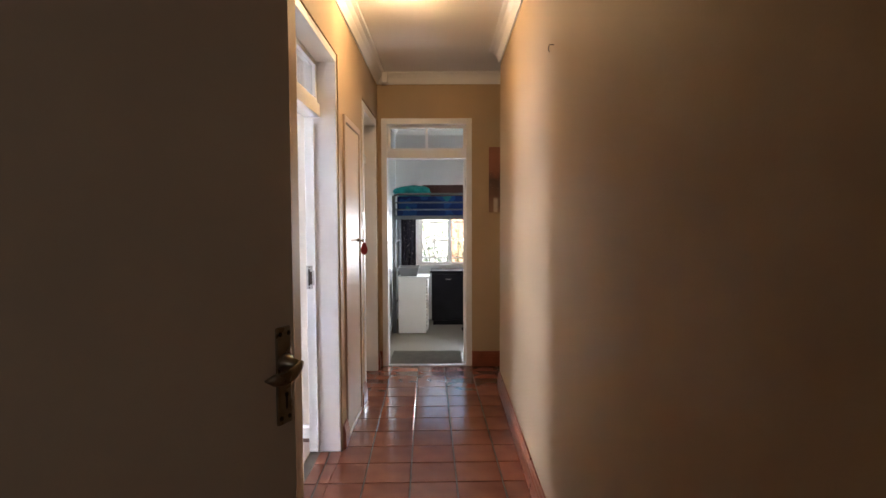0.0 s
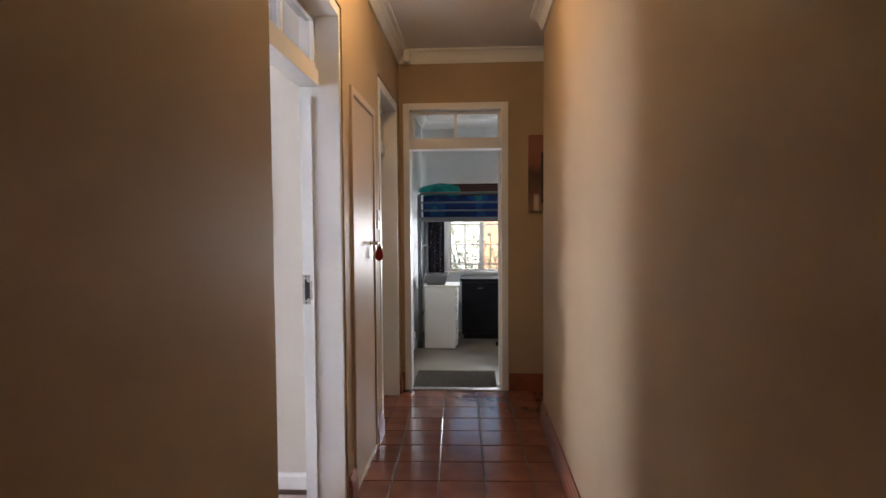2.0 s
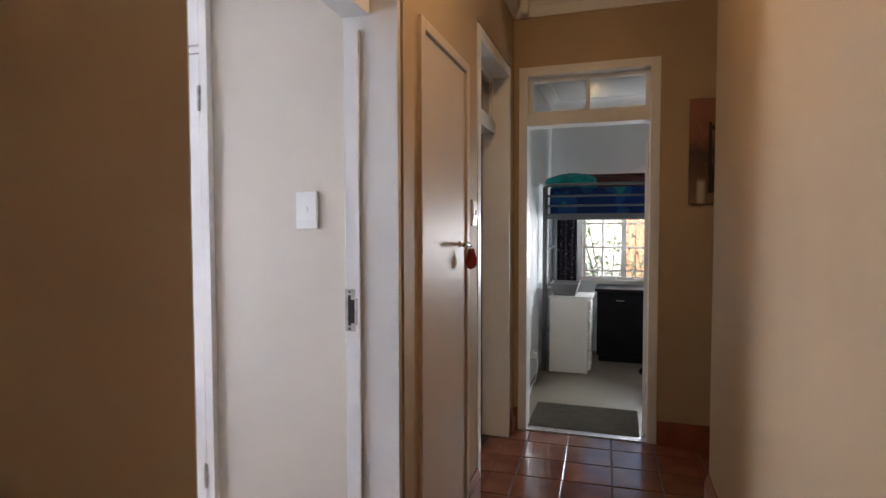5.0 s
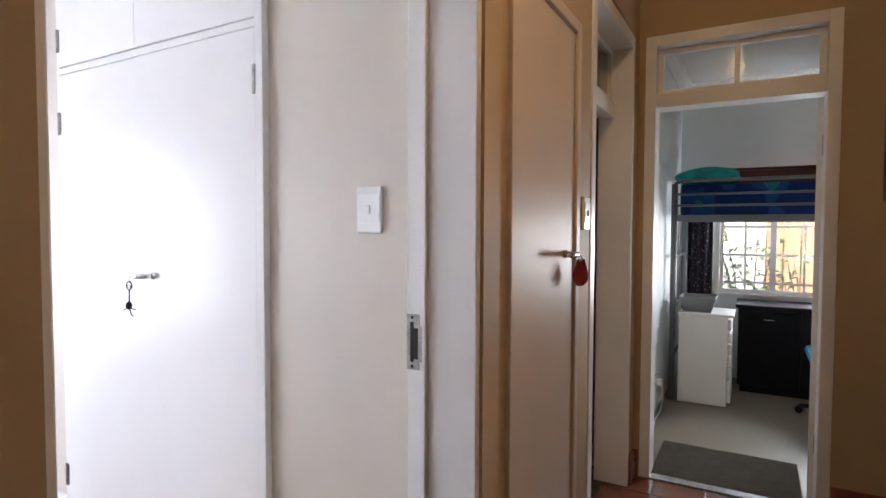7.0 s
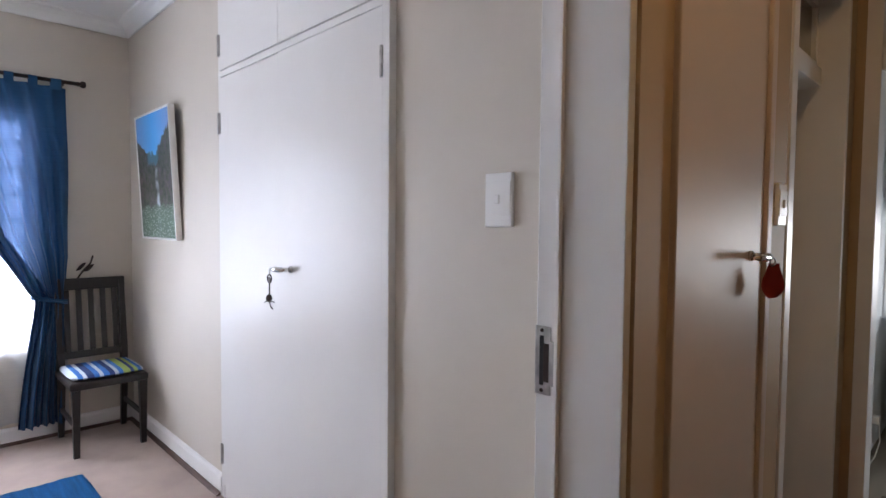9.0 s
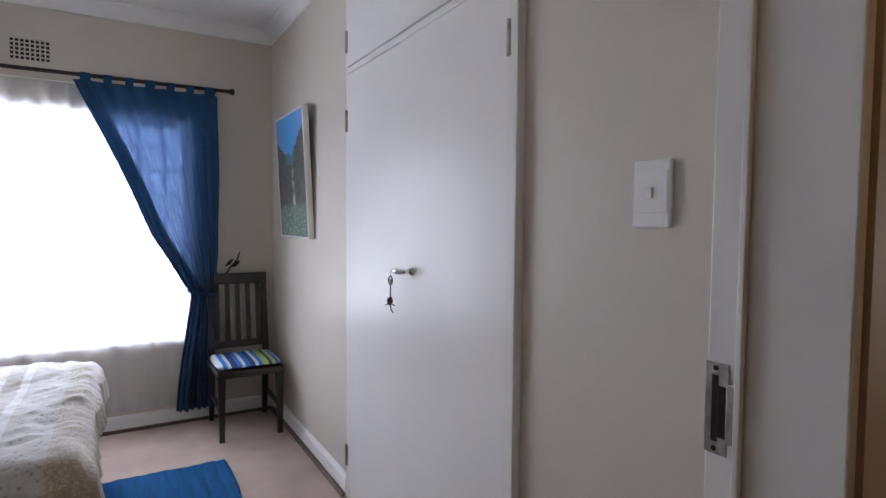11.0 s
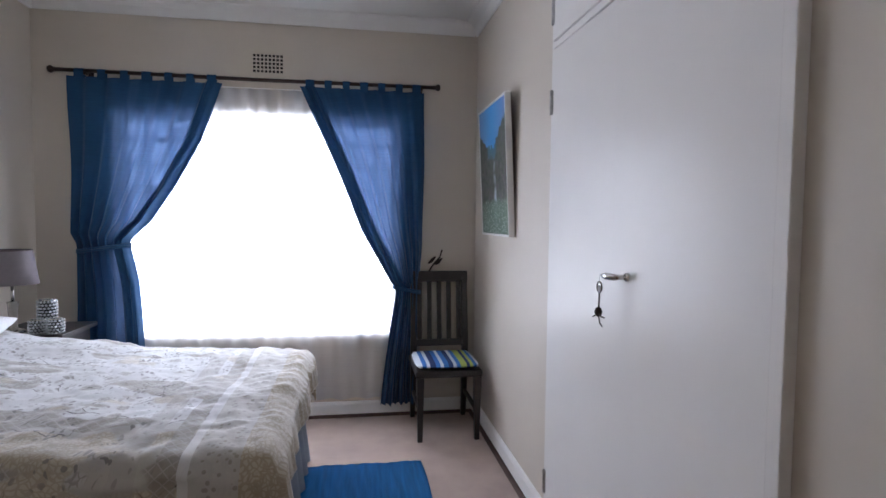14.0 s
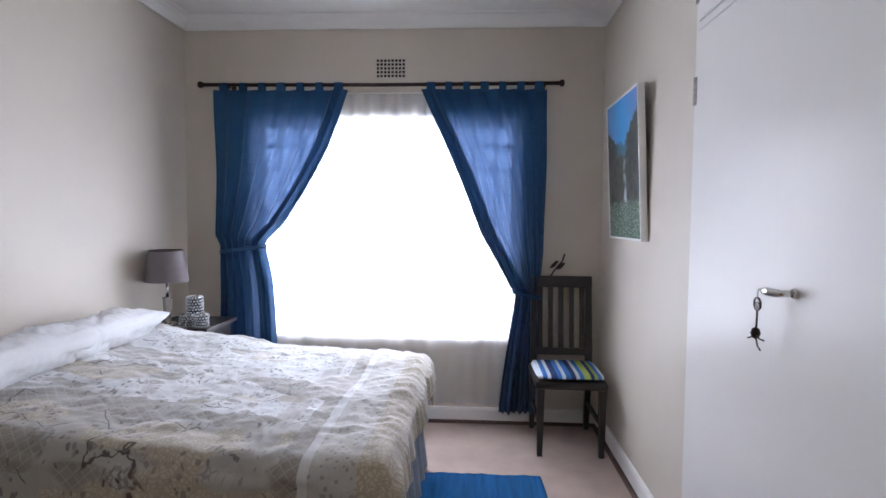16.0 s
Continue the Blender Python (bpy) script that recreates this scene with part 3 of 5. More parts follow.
structure("wall_hall_back", boxes((SPLIT, RW + 0.2, -0.75, -0.6, 0, HC)), HALL_PAINT, "tan painted wall closing the hall", "wall")
structure("ceiling_hall", boxes((-0.6, 2.4, -0.75, END + 0.14, HC, HC + 0.12)), CEIL_PAINT, "off-white hall ceiling with watermark stain", "ceiling")
structure("floor_hall_base", boxes((BW, 2.4, -0.75, END + 0.02, -0.12, -0.006)), GROUT, "dark grout bed under the terracotta tiles", "floor")

# bedroom shell
W_Y0, W_Y1, W_Z0, W_Z1 = 2.15, 3.945, 0.56, 2.03
structure("wall_north", boxes((WW, -2.535, NW, NW + 0.16, 0, BC), (-1.197, BW, NW, NW + 0.16, 0, BC), (-2.535, -1.197, NW, NW + 0.16, 2.62, BC)), ROOM_PAINT, "beige painted bedroom wall beside the wardrobe", "wall")
structure("wall_west", boxes((WW - 0.22, WW, SW - 0.2, W_Y0, 0, BC), (WW - 0.22, WW, W_Y1, NW + 0.16, 0, BC), (WW - 0.22, WW, W_Y0, W_Y1, 0, W_Z0), (WW - 0.22, WW, W_Y0, W_Y1, W_Z1, BC)), ROOM_PAINT, "beige painted bedroom window wall", "wall")
structure("wall_south", boxes((WW, BW, SW - 0.2, SW, 0, BC)), ROOM_PAINT, "beige painted wall behind the bed head", "wall")
structure("ceiling_bedroom", boxes((WW - 0.22, SPLIT, SW - 0.2, NW + 0.16, BC, BC + 0.1)), CEIL_PAINT, "white bedroom ceiling", "ceiling")
structure("floor_bedroom", boxes((WW - 0.22, BW, SW - 0.2, NW + 0.8, -0.12, 0.0)), CARPET, "pinkish beige bedroom carpet", "floor")
structure("wardrobe_recess", boxes((-2.6, -1.15, NW + 0.7, NW + 0.8, 0, BC)), ROOM_PAINT, "plain back wall of the wardrobe recess", "wall")

# far room shell
FX0, FX1, FY1, FC = -0.36, 2.5, 8.85, 2.74
FW0, FW1, FZ0, FZ1 = -0.07, 1.45, 0.77, 1.86
structure("wall_far_left", boxes((FX0 - 0.1, FX0, END + 0.14, FY1, 0, FC)), FAR_PAINT, "white painted wall of the far bedroom", "wall")
structure("wall_far_right", boxes((FX1, FX1 + 0.1, END + 0.14, FY1, 0, FC)), FAR_PAINT, "white painted wall of the far bedroom", "wall")
structure("wall_far_window", boxes((FX0 - 0.1, FW0, FY1, FY1 + 0.2, 0, FC), (FW1, FX1 + 0.1, FY1, FY1 + 0.2, 0, FC), (FW0, FW1, FY1, FY1 + 0.2, 0, FZ0), (FW0, FW1, FY1, FY1 + 0.2, FZ1, FC)), FAR_PAINT, "white painted window wall of the far bedroom", "wall")
structure("ceiling_far", boxes((FX0 - 0.1, FX1 + 0.1, END + 0.14, FY1 + 0.2, FC, FC + 0.1)), CEIL_PAINT, "white ceiling of the far bedroom", "ceiling")
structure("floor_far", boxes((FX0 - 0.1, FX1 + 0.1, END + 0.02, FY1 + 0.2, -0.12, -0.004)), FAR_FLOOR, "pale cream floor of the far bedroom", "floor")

# second side room behind the second doorway, plain
structure("wall_side_room", boxes((-1.7, -1.6, 5.0, END, 0, HC), (-1.6, SPLIT, 5.0, 5.1, 0, HC), (-1.6, SPLIT, END, END + 0.1, 0, HC)), FAR_PAINT, "plain pale wall of the side room", "wall")
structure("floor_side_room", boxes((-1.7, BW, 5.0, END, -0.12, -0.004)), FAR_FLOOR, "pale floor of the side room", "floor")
structure("ceiling_side_room", boxes((-1.7, -0.6, 5.0, END + 0.1, HC, HC + 0.1)), CEIL_PAINT, "plain ceiling of the side room", "ceiling")

# cornices: a cove between wall and ceiling
COVE = [(0, 0), (0.012, 0), (0.018, 0.02), (0.035, 0.055), (0.06, 0.08), (0.085, 0.088), (0.09, 0.1), (0.0, 0.1)]
CZ = HC - 0.1
for nm, s, e, o in (("cornice_left", (LW, -0.6, CZ), (LW, END - 0.0, CZ), (1, 0, 0)), ("cornice_right", (RW, -0.6, CZ), (RW, 5.60, CZ), (-1, 0, 0)),
                    ("cornice_end", (LW + 0.02, END, CZ), (2.3, END, CZ), (0, -1, 0)), ("cornice_recess", (RW + 0.02, 5.60, CZ), (2.3, 5.60, CZ), (0, 1, 0))):
    structure(nm, extrude_profile(COVE, s, e, o), CEIL_PAINT, "off-white plaster cove cornice of the hall", "cornice")
COVE_B = [(p, q * 0.8) for p, q in COVE]
CZ = BC - 0.08
for nm, s, e, o in (("cornice_north", (WW, NW, CZ), (BW, NW, CZ), (0, -1, 0)), ("cornice_west", (WW, SW + 0.02, CZ), (WW, NW - 0.02, CZ), (1, 0, 0)),
                    ("cornice_south", (WW, SW, CZ), (BW, SW, CZ), (0, 1, 0))):
    structure(nm, extrude_profile(COVE_B, s, e, o), CEIL_PAINT, "white plaster cove cornice of the bedroom", "cornice")
CZ = FC - 0.1
for nm, s, e, o in (("cornice_far", (FX0, FY1, CZ), (FX1, FY1, CZ), (0, -1, 0)), ("cornice_far_side", (FX0, END + 0.14, CZ), (FX0, FY1 - 0.02, CZ), (1, 0, 0))):
    structure(nm, extrude_profile(COVE, s, e, o), CEIL_PAINT, "white plaster cove cornice of the far room", "cornice")

# skirtings
SK = [(0, 0), (0.020, 0), (0.020, 0.095), (0.016, 0.105), (0.016, 0.118), (0.010, 0.135), (0.008, 0.148), (0, 0.15)]
for nm, s, e, o in (("baseboard_right", (RW, -0.6, 0), (RW, 5.60, 0), (-1, 0, 0)), ("baseboard_end_right", (0.607, END, 0), (2.3, END, 0), (0, -1, 0)),
                    ("baseboard_recess", (RW, 5.60, 0), (2.3, 5.60, 0), (0, 1, 0)), ("baseboard_end_left", (LW, END, 0), (-0.275, END, 0), (0, -1, 0)),
                    ("baseboard_left_far", (LW, 6.17, 0), (LW, END - 0.022, 0), (1, 0, 0)), ("baseboard_left_mid", (LW, 5.10, 0), (LW, 5.312, 0), (1, 0, 0)),
                    ("baseboard_left_near", (LW, 4.345, 0), (LW, 4.47, 0), (1, 0, 0)), ("baseboard_left", (LW, -0.6, 0), (LW, D0 - 0.002, 0), (1, 0, 0))):
    structure(nm, extrude_profile(SK, s, e, o), SKIRT_TILE, "dark red-brown stepped skirting board", "skirting")
SKB = [(0, 0), (0.018, 0), (0.018, 0.085), (0.010, 0.10), (0, 0.104)]
for nm, s, e, o in (("baseboard_west", (WW, SW, 0), (WW, NW - 0.02, 0), (1, 0, 0)), ("baseboard_north", (WW, NW, 0), (-2.545, NW, 0), (0, -1, 0)),
                    ("baseboard_north_door", (-1.2, NW, 0), (BW - 0.02, NW, 0), (0, -1, 0)), ("baseboard_south", (WW, SW, 0), (BW, SW, 0), (0, 1, 0))):
    structure(nm, extrude_profile(SKB, s, e, o), ENAMEL, "cream-white painted wooden skirting board", "skirting")


BEAD_WOOD = mat("dark_brown_bead", (0.10, 0.05, 0.035), 0.5, vary=0.3, scale=12, bump=0.05)
BEAD = [(0.018, 0.001), (0.040, 0.001), (0.037, 0.009), (0.030, 0.015), (0.018, 0.018)]
for nm, s, e, o in (("bead_west", (WW, SW, 0), (WW, NW - 0.02, 0), (1, 0, 0)), ("bead_north", (WW + 0.03, NW, 0), (-2.545, NW, 0), (0, -1, 0)), ("bead_north_door", (-1.19, NW, 0), (BW - 0.02, NW, 0), (0, -1, 0))):
    structure(nm, extrude_profile(BEAD, s, e, o), BEAD_WOOD, "thin dark brown bead along the carpet edge", "bead")


# ---- doors and frames ----
def framed_opening(name, axis, a0, a1, face, back, top, bar, label, jamb=0.035, proud=0.004, jamb_b=0.0, recess=0.0, head=0.0):
    """A painted frame lining an opening: axis 'y' for one in a wall along y. a0, a1: the opening; face, back: the wall's two faces."""
    mid = ((a0 + a1) / 2)
    jb = jamb_b or jamb
    hd = head or jamb
    at = ((face + back) / 2, mid, 0) if axis == "y" else (mid, (face + back) / 2, 0)
    root = thing(name, at, label, "door frame", kind="structure")
    f0, f1 = min(face, back) - proud, max(face, back) + proud

    def bx(p0, p1, q0, q1, z0, z1, bevel=0.003):
        return boxes((q0, q1, p0, p1, z0, z1), bevel=bevel) if axis == "y" else boxes((p0, p1, q0, q1, z0, z1), bevel=bevel)
    part("jamb", bx(a0, a0 + jamb, f0, f1, 0, top), ENAMEL, root)
    part("jamb", bx(a1 - jb, a1, f0, f1, 0, top), ENAMEL, root)
    part("head", bx(a0 + jamb, a1 - jb, f0, f1, top - hd, top), ENAMEL, root)
    g0, g1 = (f0, f1 - 0.002 - recess) if face > back else (f0 + 0.002 + recess, f1)
    part("transom_bar", bx(a0 + jamb, a1 - jb, g0, g1, bar, bar + 0.075), ENAMEL, root)
    q = face - recess - 0.035 if face > back else face + recess + 0.085
    z0, z1 = bar + 0.075, top - hd
    s = 0.028
    u0, u1 = a0 + jamb, a1 - jb
    sash = part("transom_sash", join(bx(u0, u0 + s, q - 0.02, q + 0.02, z0, z1, 0.0), bx(u1 - s, u1, q - 0.02, q + 0.02, z0, z1, 0.0),
                                     bx(u0 + s, u1 - s, q - 0.02, q + 0.02, z0, z0 + s, 0.0), bx(u0 + s, u1 - s, q - 0.02, q + 0.02, z1 - s, z1, 0.0),
                                     bx(mid - 0.013, mid + 0.013, q - 0.018, q + 0.018, z0 + s, z1 - s, 0.0)), ENAMEL, root, "white painted transom sash")
    for c0, c1 in ((u0 + s, mid - 0.013), (mid + 0.013, u1 - s)):
        g = part("pane", bx(c0, c1, q - 0.002, q + 0.002, z0 + s, z1 - s, 0.0), THIN_GLASS, sash, "clear glass pane")
        g.visible_shadow = False
    return root


door_1 = framed_opening("door_1", "y", D0, D1, LW - 0.012, BW, DT, 2.065, "white painted door frame with transom window, door swung out of sight", jamb=0.014, jamb_b=D1 - DJ, recess=0.096, head=0.047)
part("stop_bead", boxes((BW + 0.047, BW + 0.057, DJ - 0.012, DJ - 0.0005, 0, 2.018), bevel=0.002), ENAMEL, door_1)
strike = part("strike_plate", boxes((BW - 0.004, BW + 0.034, DJ - 0.0035, DJ - 0.0005, 1.022, 1.165), bevel=0.001), STEEL, door_1, "worn steel strike plate")
# raised near-black box drawn as the shade inside the slot
part("latch_slot", boxes((BW + 0.008, BW + 0.018, DJ - 0.0045, DJ - 0.003, 1.042, 1.145)), DARK_GAP, strike)
part("latch_lip", boxes((BW + 0.034, BW + 0.050, DJ - 0.009, DJ - 0.001, 1.045, 1.135), bevel=0.001), STEEL, strike)
for z in (1.031, 1.156):
    part("screw", lathe([(0.0, -0.0046), (0.004, -0.0046), (0.0045, -0.003)], (BW + 0.013, DJ, z), 10, "y"), DARK_IRON, strike)
part("strike_packing", boxes((BW + 0.018, BW + 0.032, DJ - 0.0062, DJ - 0.0036, 1.05, 1.13), bevel=0.001), DARK_IRON, strike)

door_2 = framed_opening("door_2", "y", 5.315, 6.165, LW, SPLIT - 0.076, 2.38, 1.965, "white painted frame of the side doorway with transom window", jamb=0.062, jamb_b=0.035, recess=0.09)
part("door_leaf", boxes((SPLIT - 0.120, SPLIT - 0.085, 5.385, 6.07, 0.008, 1.960), bevel=0.002), ENAMEL, door_2, "white painted flush door, almost shut")
door_3 = framed_opening("door_3", "x", -0.270, 0.604, END, END + 0.14, 2.415, 2.035, "white painted end door frame with two-pane transom window", jamb=0.055, recess=0.012)
part("threshold", boxes((-0.213, 0.547, END - 0.002, END + 0.06, -0.005, 0.008), bevel=0.002), STEEL, door_3, "thin metal threshold strip")
leaf3 = part("door_leaf", spin(boxes((0.522, 0.560, END + 0.15, END + 0.92, 0.008, 2.03), bevel=0.002), Matrix.Translation((0.556, END + 0.15, 0)) @ Matrix.Rotation(radians(-24), 4, "Z") @ Matrix.Translation((-0.556, -END - 0.15, 0))), ENAMEL, door_3, "white painted flush door standing open")
for z in (0.25, 1.75):
    part("hinge", boxes((0.545, 0.5575, END + 0.13, END + 0.152, z, z + 0.1), bevel=0.002), STEEL, door_3)


def lever(parent, at, out, along_, length=0.10, material=CHROME):
    """A lever handle: a short neck out of the door and a tapered grip."""
    p, o, a = Vector(at), Vector(out), Vector(along_)
    rose = part("rose", spin(lathe([(0.0, 0), (0.014, 0), (0.014, 0.006), (0.011, 0.010), (0.0, 0.010)], (0, 0, 0), 20), Matrix.Translation(p) @ Vector((0, 0, 1)).rotation_difference(o).to_matrix().to_4x4()), material, parent, smooth=True)
    pts = [p + o * 0.006, p + o * 0.035, p + o * 0.047 + a * 0.012, p + o * 0.050 + a * 0.04, p + o * 0.049 + a * length * 0.8, p + o * 0.044 + a * length]
    return part("lever", tube(pts, [0.008, 0.009, 0.011, 0.0115, 0.009, 0.005], 10), material, parent, smooth=True)


# cupboard in the hall wall
cup = thing("hall_cupboard", (LW, 4.80, 0), "white painted built-in hall cupboard with one closed door", "cupboard")
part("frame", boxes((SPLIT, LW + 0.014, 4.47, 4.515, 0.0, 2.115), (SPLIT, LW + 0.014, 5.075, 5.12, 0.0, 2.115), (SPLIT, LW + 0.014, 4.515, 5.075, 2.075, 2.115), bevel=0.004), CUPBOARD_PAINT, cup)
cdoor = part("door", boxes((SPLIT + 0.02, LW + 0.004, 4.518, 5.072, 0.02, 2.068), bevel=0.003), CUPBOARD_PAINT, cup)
part("kick_strip", boxes((LW - 0.03, LW + 0.010, 4.515, 5.075, 0.0, 0.018)), ENAMEL, cup)
lever(cdoor, (LW + 0.004, 4.965, 1.297), (1, 0, 0), (0, -1, 0), 0.115)
for z in (0.3, 1.72):
    part("hinge", boxes((LW + 0.003, LW + 0.010, 4.512, 4.524, z, z + 0.07), bevel=0.002), STEEL, cup)
TY = 5.015
tag_thing = thing("key_tag", (LW + 0.055, TY, 1.18), "red leather teardrop tag hanging from a key", "key tag")
part("tag", sheet(lambda u, v: (LW + 0.048 + (u - 0.5) * 0.046 * math.sin(math.pi * min(1.0, v ** 1.5 * 0.86 + 0.10)) ** 0.8, TY + (u - 0.5) * 0.036, 1.277 - 0.093 * v ** 0.9), 10, 14, 0.006), RED_PLASTIC, tag_thing, smooth=True)
part("key", tube([(LW + 0.004, TY - 0.025, 1.293), (LW + 0.030, TY - 0.020, 1.293), (LW + 0.046, TY - 0.006, 1.290)], 0.003, 6), STEEL, tag_thing)
part("ring", tube([(LW + 0.046 + 0.004 * math.sin(a), TY - 0.003 + 0.009 * math.sin(a), 1.281 + 0.011 * math.cos(a)) for a in (k * math.pi / 8 for k in range(17))], 0.0018, 6, False), STEEL, tag_thing)

# ---- front door leaf standing open beside the start ----
EDGE = Vector((0.075, 1.903, 0))
LEN, ANG = 0.812, radians(27)
PIVOT = EDGE - LEN * Vector((math.sin(ANG), math.cos(ANG), 0))
leaf = thing("door_leaf", PIVOT, "dull cream flush door with a long-plate lever handle, standing open", "door")
LM = Matrix.Translation(PIVOT) @ Matrix.Rotation(-ANG, 4, "Z")
part("panel", spin(boxes((-0.042, 0.0, 0.0, LEN, 0.01, 2.04), bevel=0.003), LM), LEAF_PAINT, leaf)
PY1, PZ0, PZ1 = LEN - 0.014, 1.100, 1.268
PC = PY1 - 0.017
plate_bm = boxes((0.0, 0.006, PC - 0.017, PC + 0.017, PZ0, PZ1), bevel=0.0028)
plate = part("lock_plate", spin(plate_bm, LM), BRASS, leaf, "worn brown-bronze long lock plate")
# near-black shape on the plate, drawn as the shaded hole
part("keyhole", spin(join(lathe([(0.0, 0.0066), (0.0042, 0.0066), (0.0042, 0.005)], (0, PC + 0.003, PZ0 + 0.051), 12, "x"), boxes((0.005, 0.0066, PC + 0.0008, PC + 0.0052, PZ0 + 0.026, PZ0 + 0.050))), LM), DARK_GAP, plate)
for dy, z in ((-0.010, PZ1 - 0.012), (0.010, PZ1 - 0.012), (0.009, PZ0 + 0.012), (-0.010, PZ0 + 0.012)):
    part("screw", spin(lathe([(0.0, 0.0072), (0.0038, 0.0072), (0.0044, 0.005)], (0, PC + dy, z), 10, "x"), LM), DARK_GAP, plate)
part("neck", spin(lathe([(0.0, 0.005), (0.0165, 0.005), (0.0165, 0.011), (0.011, 0.015), (0.009, 0.032), (0.0, 0.032)], (0, PC, PZ1 - 0.062), 20, "x"), LM), BRASS, leaf, smooth=True)


def grip(u, v):
    """A flat curved lever: it swells out from the neck, then turns back towards the door."""
    t = v
    y = PC + 0.012 - 0.074 * t
    x = 0.032 + 0.014 * math.sin(math.pi * min(1.0, t * 1.05)) ** 0.8 - 0.006 * t
    z = PZ1 - 0.060 - 0.016 * math.sin(math.pi * 0.55 * t)
    h = (0.0085 + 0.003 * math.sin(math.pi * t)) * min(1.0, 0.35 + 5 * t) * min(1.0, 0.25 + 6 * (1 - t))
    a = 2 * math.pi * u
    return Vector((x + 0.0055 * math.cos(a), y, z + h * math.sin(a)))


grip_bm = sheet(grip, 16, 24)
bmesh.ops.remove_doubles(grip_bm, verts=grip_bm.verts, dist=1e-5)
bmesh.ops.holes_fill(grip_bm, edges=grip_bm.edges, sides=20)
part("handle", spin(grip_bm, LM), BRASS, leaf, "worn bronze lever handle", smooth=True)

# ---- wardrobe ----
wr = thing("built_in_wardrobe", (-1.875, NW, 0), "white enamel built-in wardrobe with tall closed doors", "wardrobe")
WF = NW - 0.012
part("frame", boxes((-2.535, -2.505, WF - 0.004, NW + 0.6, 0, 2.64), (-1.235, -1.197, WF - 0.016, NW + 0.6, 0, 2.64), (-2.505, -1.235, WF - 0.0095, NW + 0.6, 2.0705, 2.0985), (-2.505, -1.235, WF, NW + 0.6, 0, 0.07), (-2.505, -1.235, WF, NW + 0.6, 2.59, 2.64), bevel=0.003), WARDROBE_PAINT, wr)
MIDX = -1.925
wdoors = []
for x0, x1 in ((-2.502, MIDX - 0.0003), (MIDX + 0.0003, -1.238)):
    sag = Matrix.Translation((x0, WF, 0)) @ Matrix.Rotation(radians(0.9 if x0 < -2 else 0.0), 4, "Z") @ Matrix.Translation((-x0, -WF, 0))
    wdoors.append(part("door", spin(boxes((x0, x1, WF - 0.012, WF + 0.012, 0.075, 2.066), bevel=0.0015), sag), WARDROBE_PAINT, wr))
    part("upper_door", boxes((x0, x1, WF - 0.012, WF + 0.02, 2.103, 2.585), bevel=0.002), WARDROBE_PAINT, wr)
for x, zs in ((-1.237, (0.30, 1.84)), (-2.503, (0.18, 1.80)), (-2.503, (2.17, 2.17))):
    for z in sorted(set(zs)):
        part("hinge", join(boxes((x - 0.011, x + 0.011, WF - 0.016, WF - 0.0105, z, z + 0.10), bevel=0.001), lathe([(0.0, 0), (0.006, 0), (0.006, 0.10), (0.0, 0.10)], (x, WF - 0.016, z), 10)), STEEL, wr, "small steel butt hinge")
HX, HZ = -1.872, 1.188
lever(wdoors[1], (HX + 0.055, WF - 0.012, HZ), (0, -1, 0), (-1, 0, 0), 0.075)
keys = thing("key_bunch", (HX - 0.02, WF - 0.06, 1.03), "small bunch of dark keys with a spider-like charm", "keys")
part("hook", tube([(HX - 0.015, WF - 0.056, HZ), (HX - 0.032, WF - 0.060, HZ), (HX - 0.037, WF - 0.06, HZ - 0.010), (HX - 0.037, WF - 0.06, HZ - 0.03)], 0.0022, 6), STEEL, keys)
KX, KZ = HX - 0.037, HZ
part("key_ring", tube([(KX + 0.017 * math.cos(a), WF - 0.06, KZ - 0.04 + 0.017 * math.sin(a)) for a in (k * math.pi / 8 for k in range(17))], 0.0028, 6, False), DARK_IRON, keys)
part("key_bow", lathe([(0.0, -0.0015), (0.011, -0.0015), (0.011, 0.0015), (0.0, 0.0015)], (KX, WF - 0.06, KZ - 0.045), 14, "y"), DARK_IRON, keys)
part("chain", tube([(KX, WF - 0.06, KZ - 0.055), (KX + 0.002, WF - 0.061, KZ - 0.075), (KX - 0.001, WF - 0.06, KZ - 0.105)], 0.0028, 6), DARK_IRON, keys)
part("charm", lathe([(0.0, -0.017), (0.009, -0.013), (0.013, 0), (0.009, 0.012), (0.0, 0.017)], (KX - 0.004, WF - 0.06, KZ - 0.12), 12), DARK_IRON, keys, smooth=True)
for dx, dz in ((-0.045, -0.022), (0.040, -0.012), (0.026, -0.042)):
    part("charm_leg", tube([(KX - 0.004, WF - 0.06, KZ - 0.122), (KX + dx * 0.6, WF - 0.064, KZ - 0.122 + dz * 0.7), (KX + dx, WF - 0.060, KZ - 0.12 + dz)], 0.0024, 5), DARK_IRON, keys)


def light_switch(name, at, out, w, h, label):
    """A plate with a raised rim, a split line and a small rocker."""
    o = Vector(out)
    s = Vector((0, 0, 1)).cross(o)
    root = thing(name, at, label, "light switch")
    m = Matrix.Translation(at) @ Matrix((s, Vector((0, 0, 1)), o)).transposed().to_4x4()
    part("plate", spin(boxes((-w / 2, w / 2, -h / 2, h / 2, 0, 0.012), bevel=0.004), m), WHITE_PLASTIC, root)
    part("cover", spin(boxes((-w / 2 + 0.004, w / 2 - 0.004, -h * 0.28, h * 0.34, 0.0115, 0.0145), bevel=0.0012), m), WHITE_PLASTIC, root)
    part("rocker", spin(boxes((-0.008, 0.008, -0.011, 0.014, 0.014, 0.0195), bevel=0.003), m), WHITE_PLASTIC, root)
    return root


light_switch("light_switch", (-0.762, NW, 1.438), (0, -1, 0), 0.092, 0.142, "white plastic light switch with one small rocker")
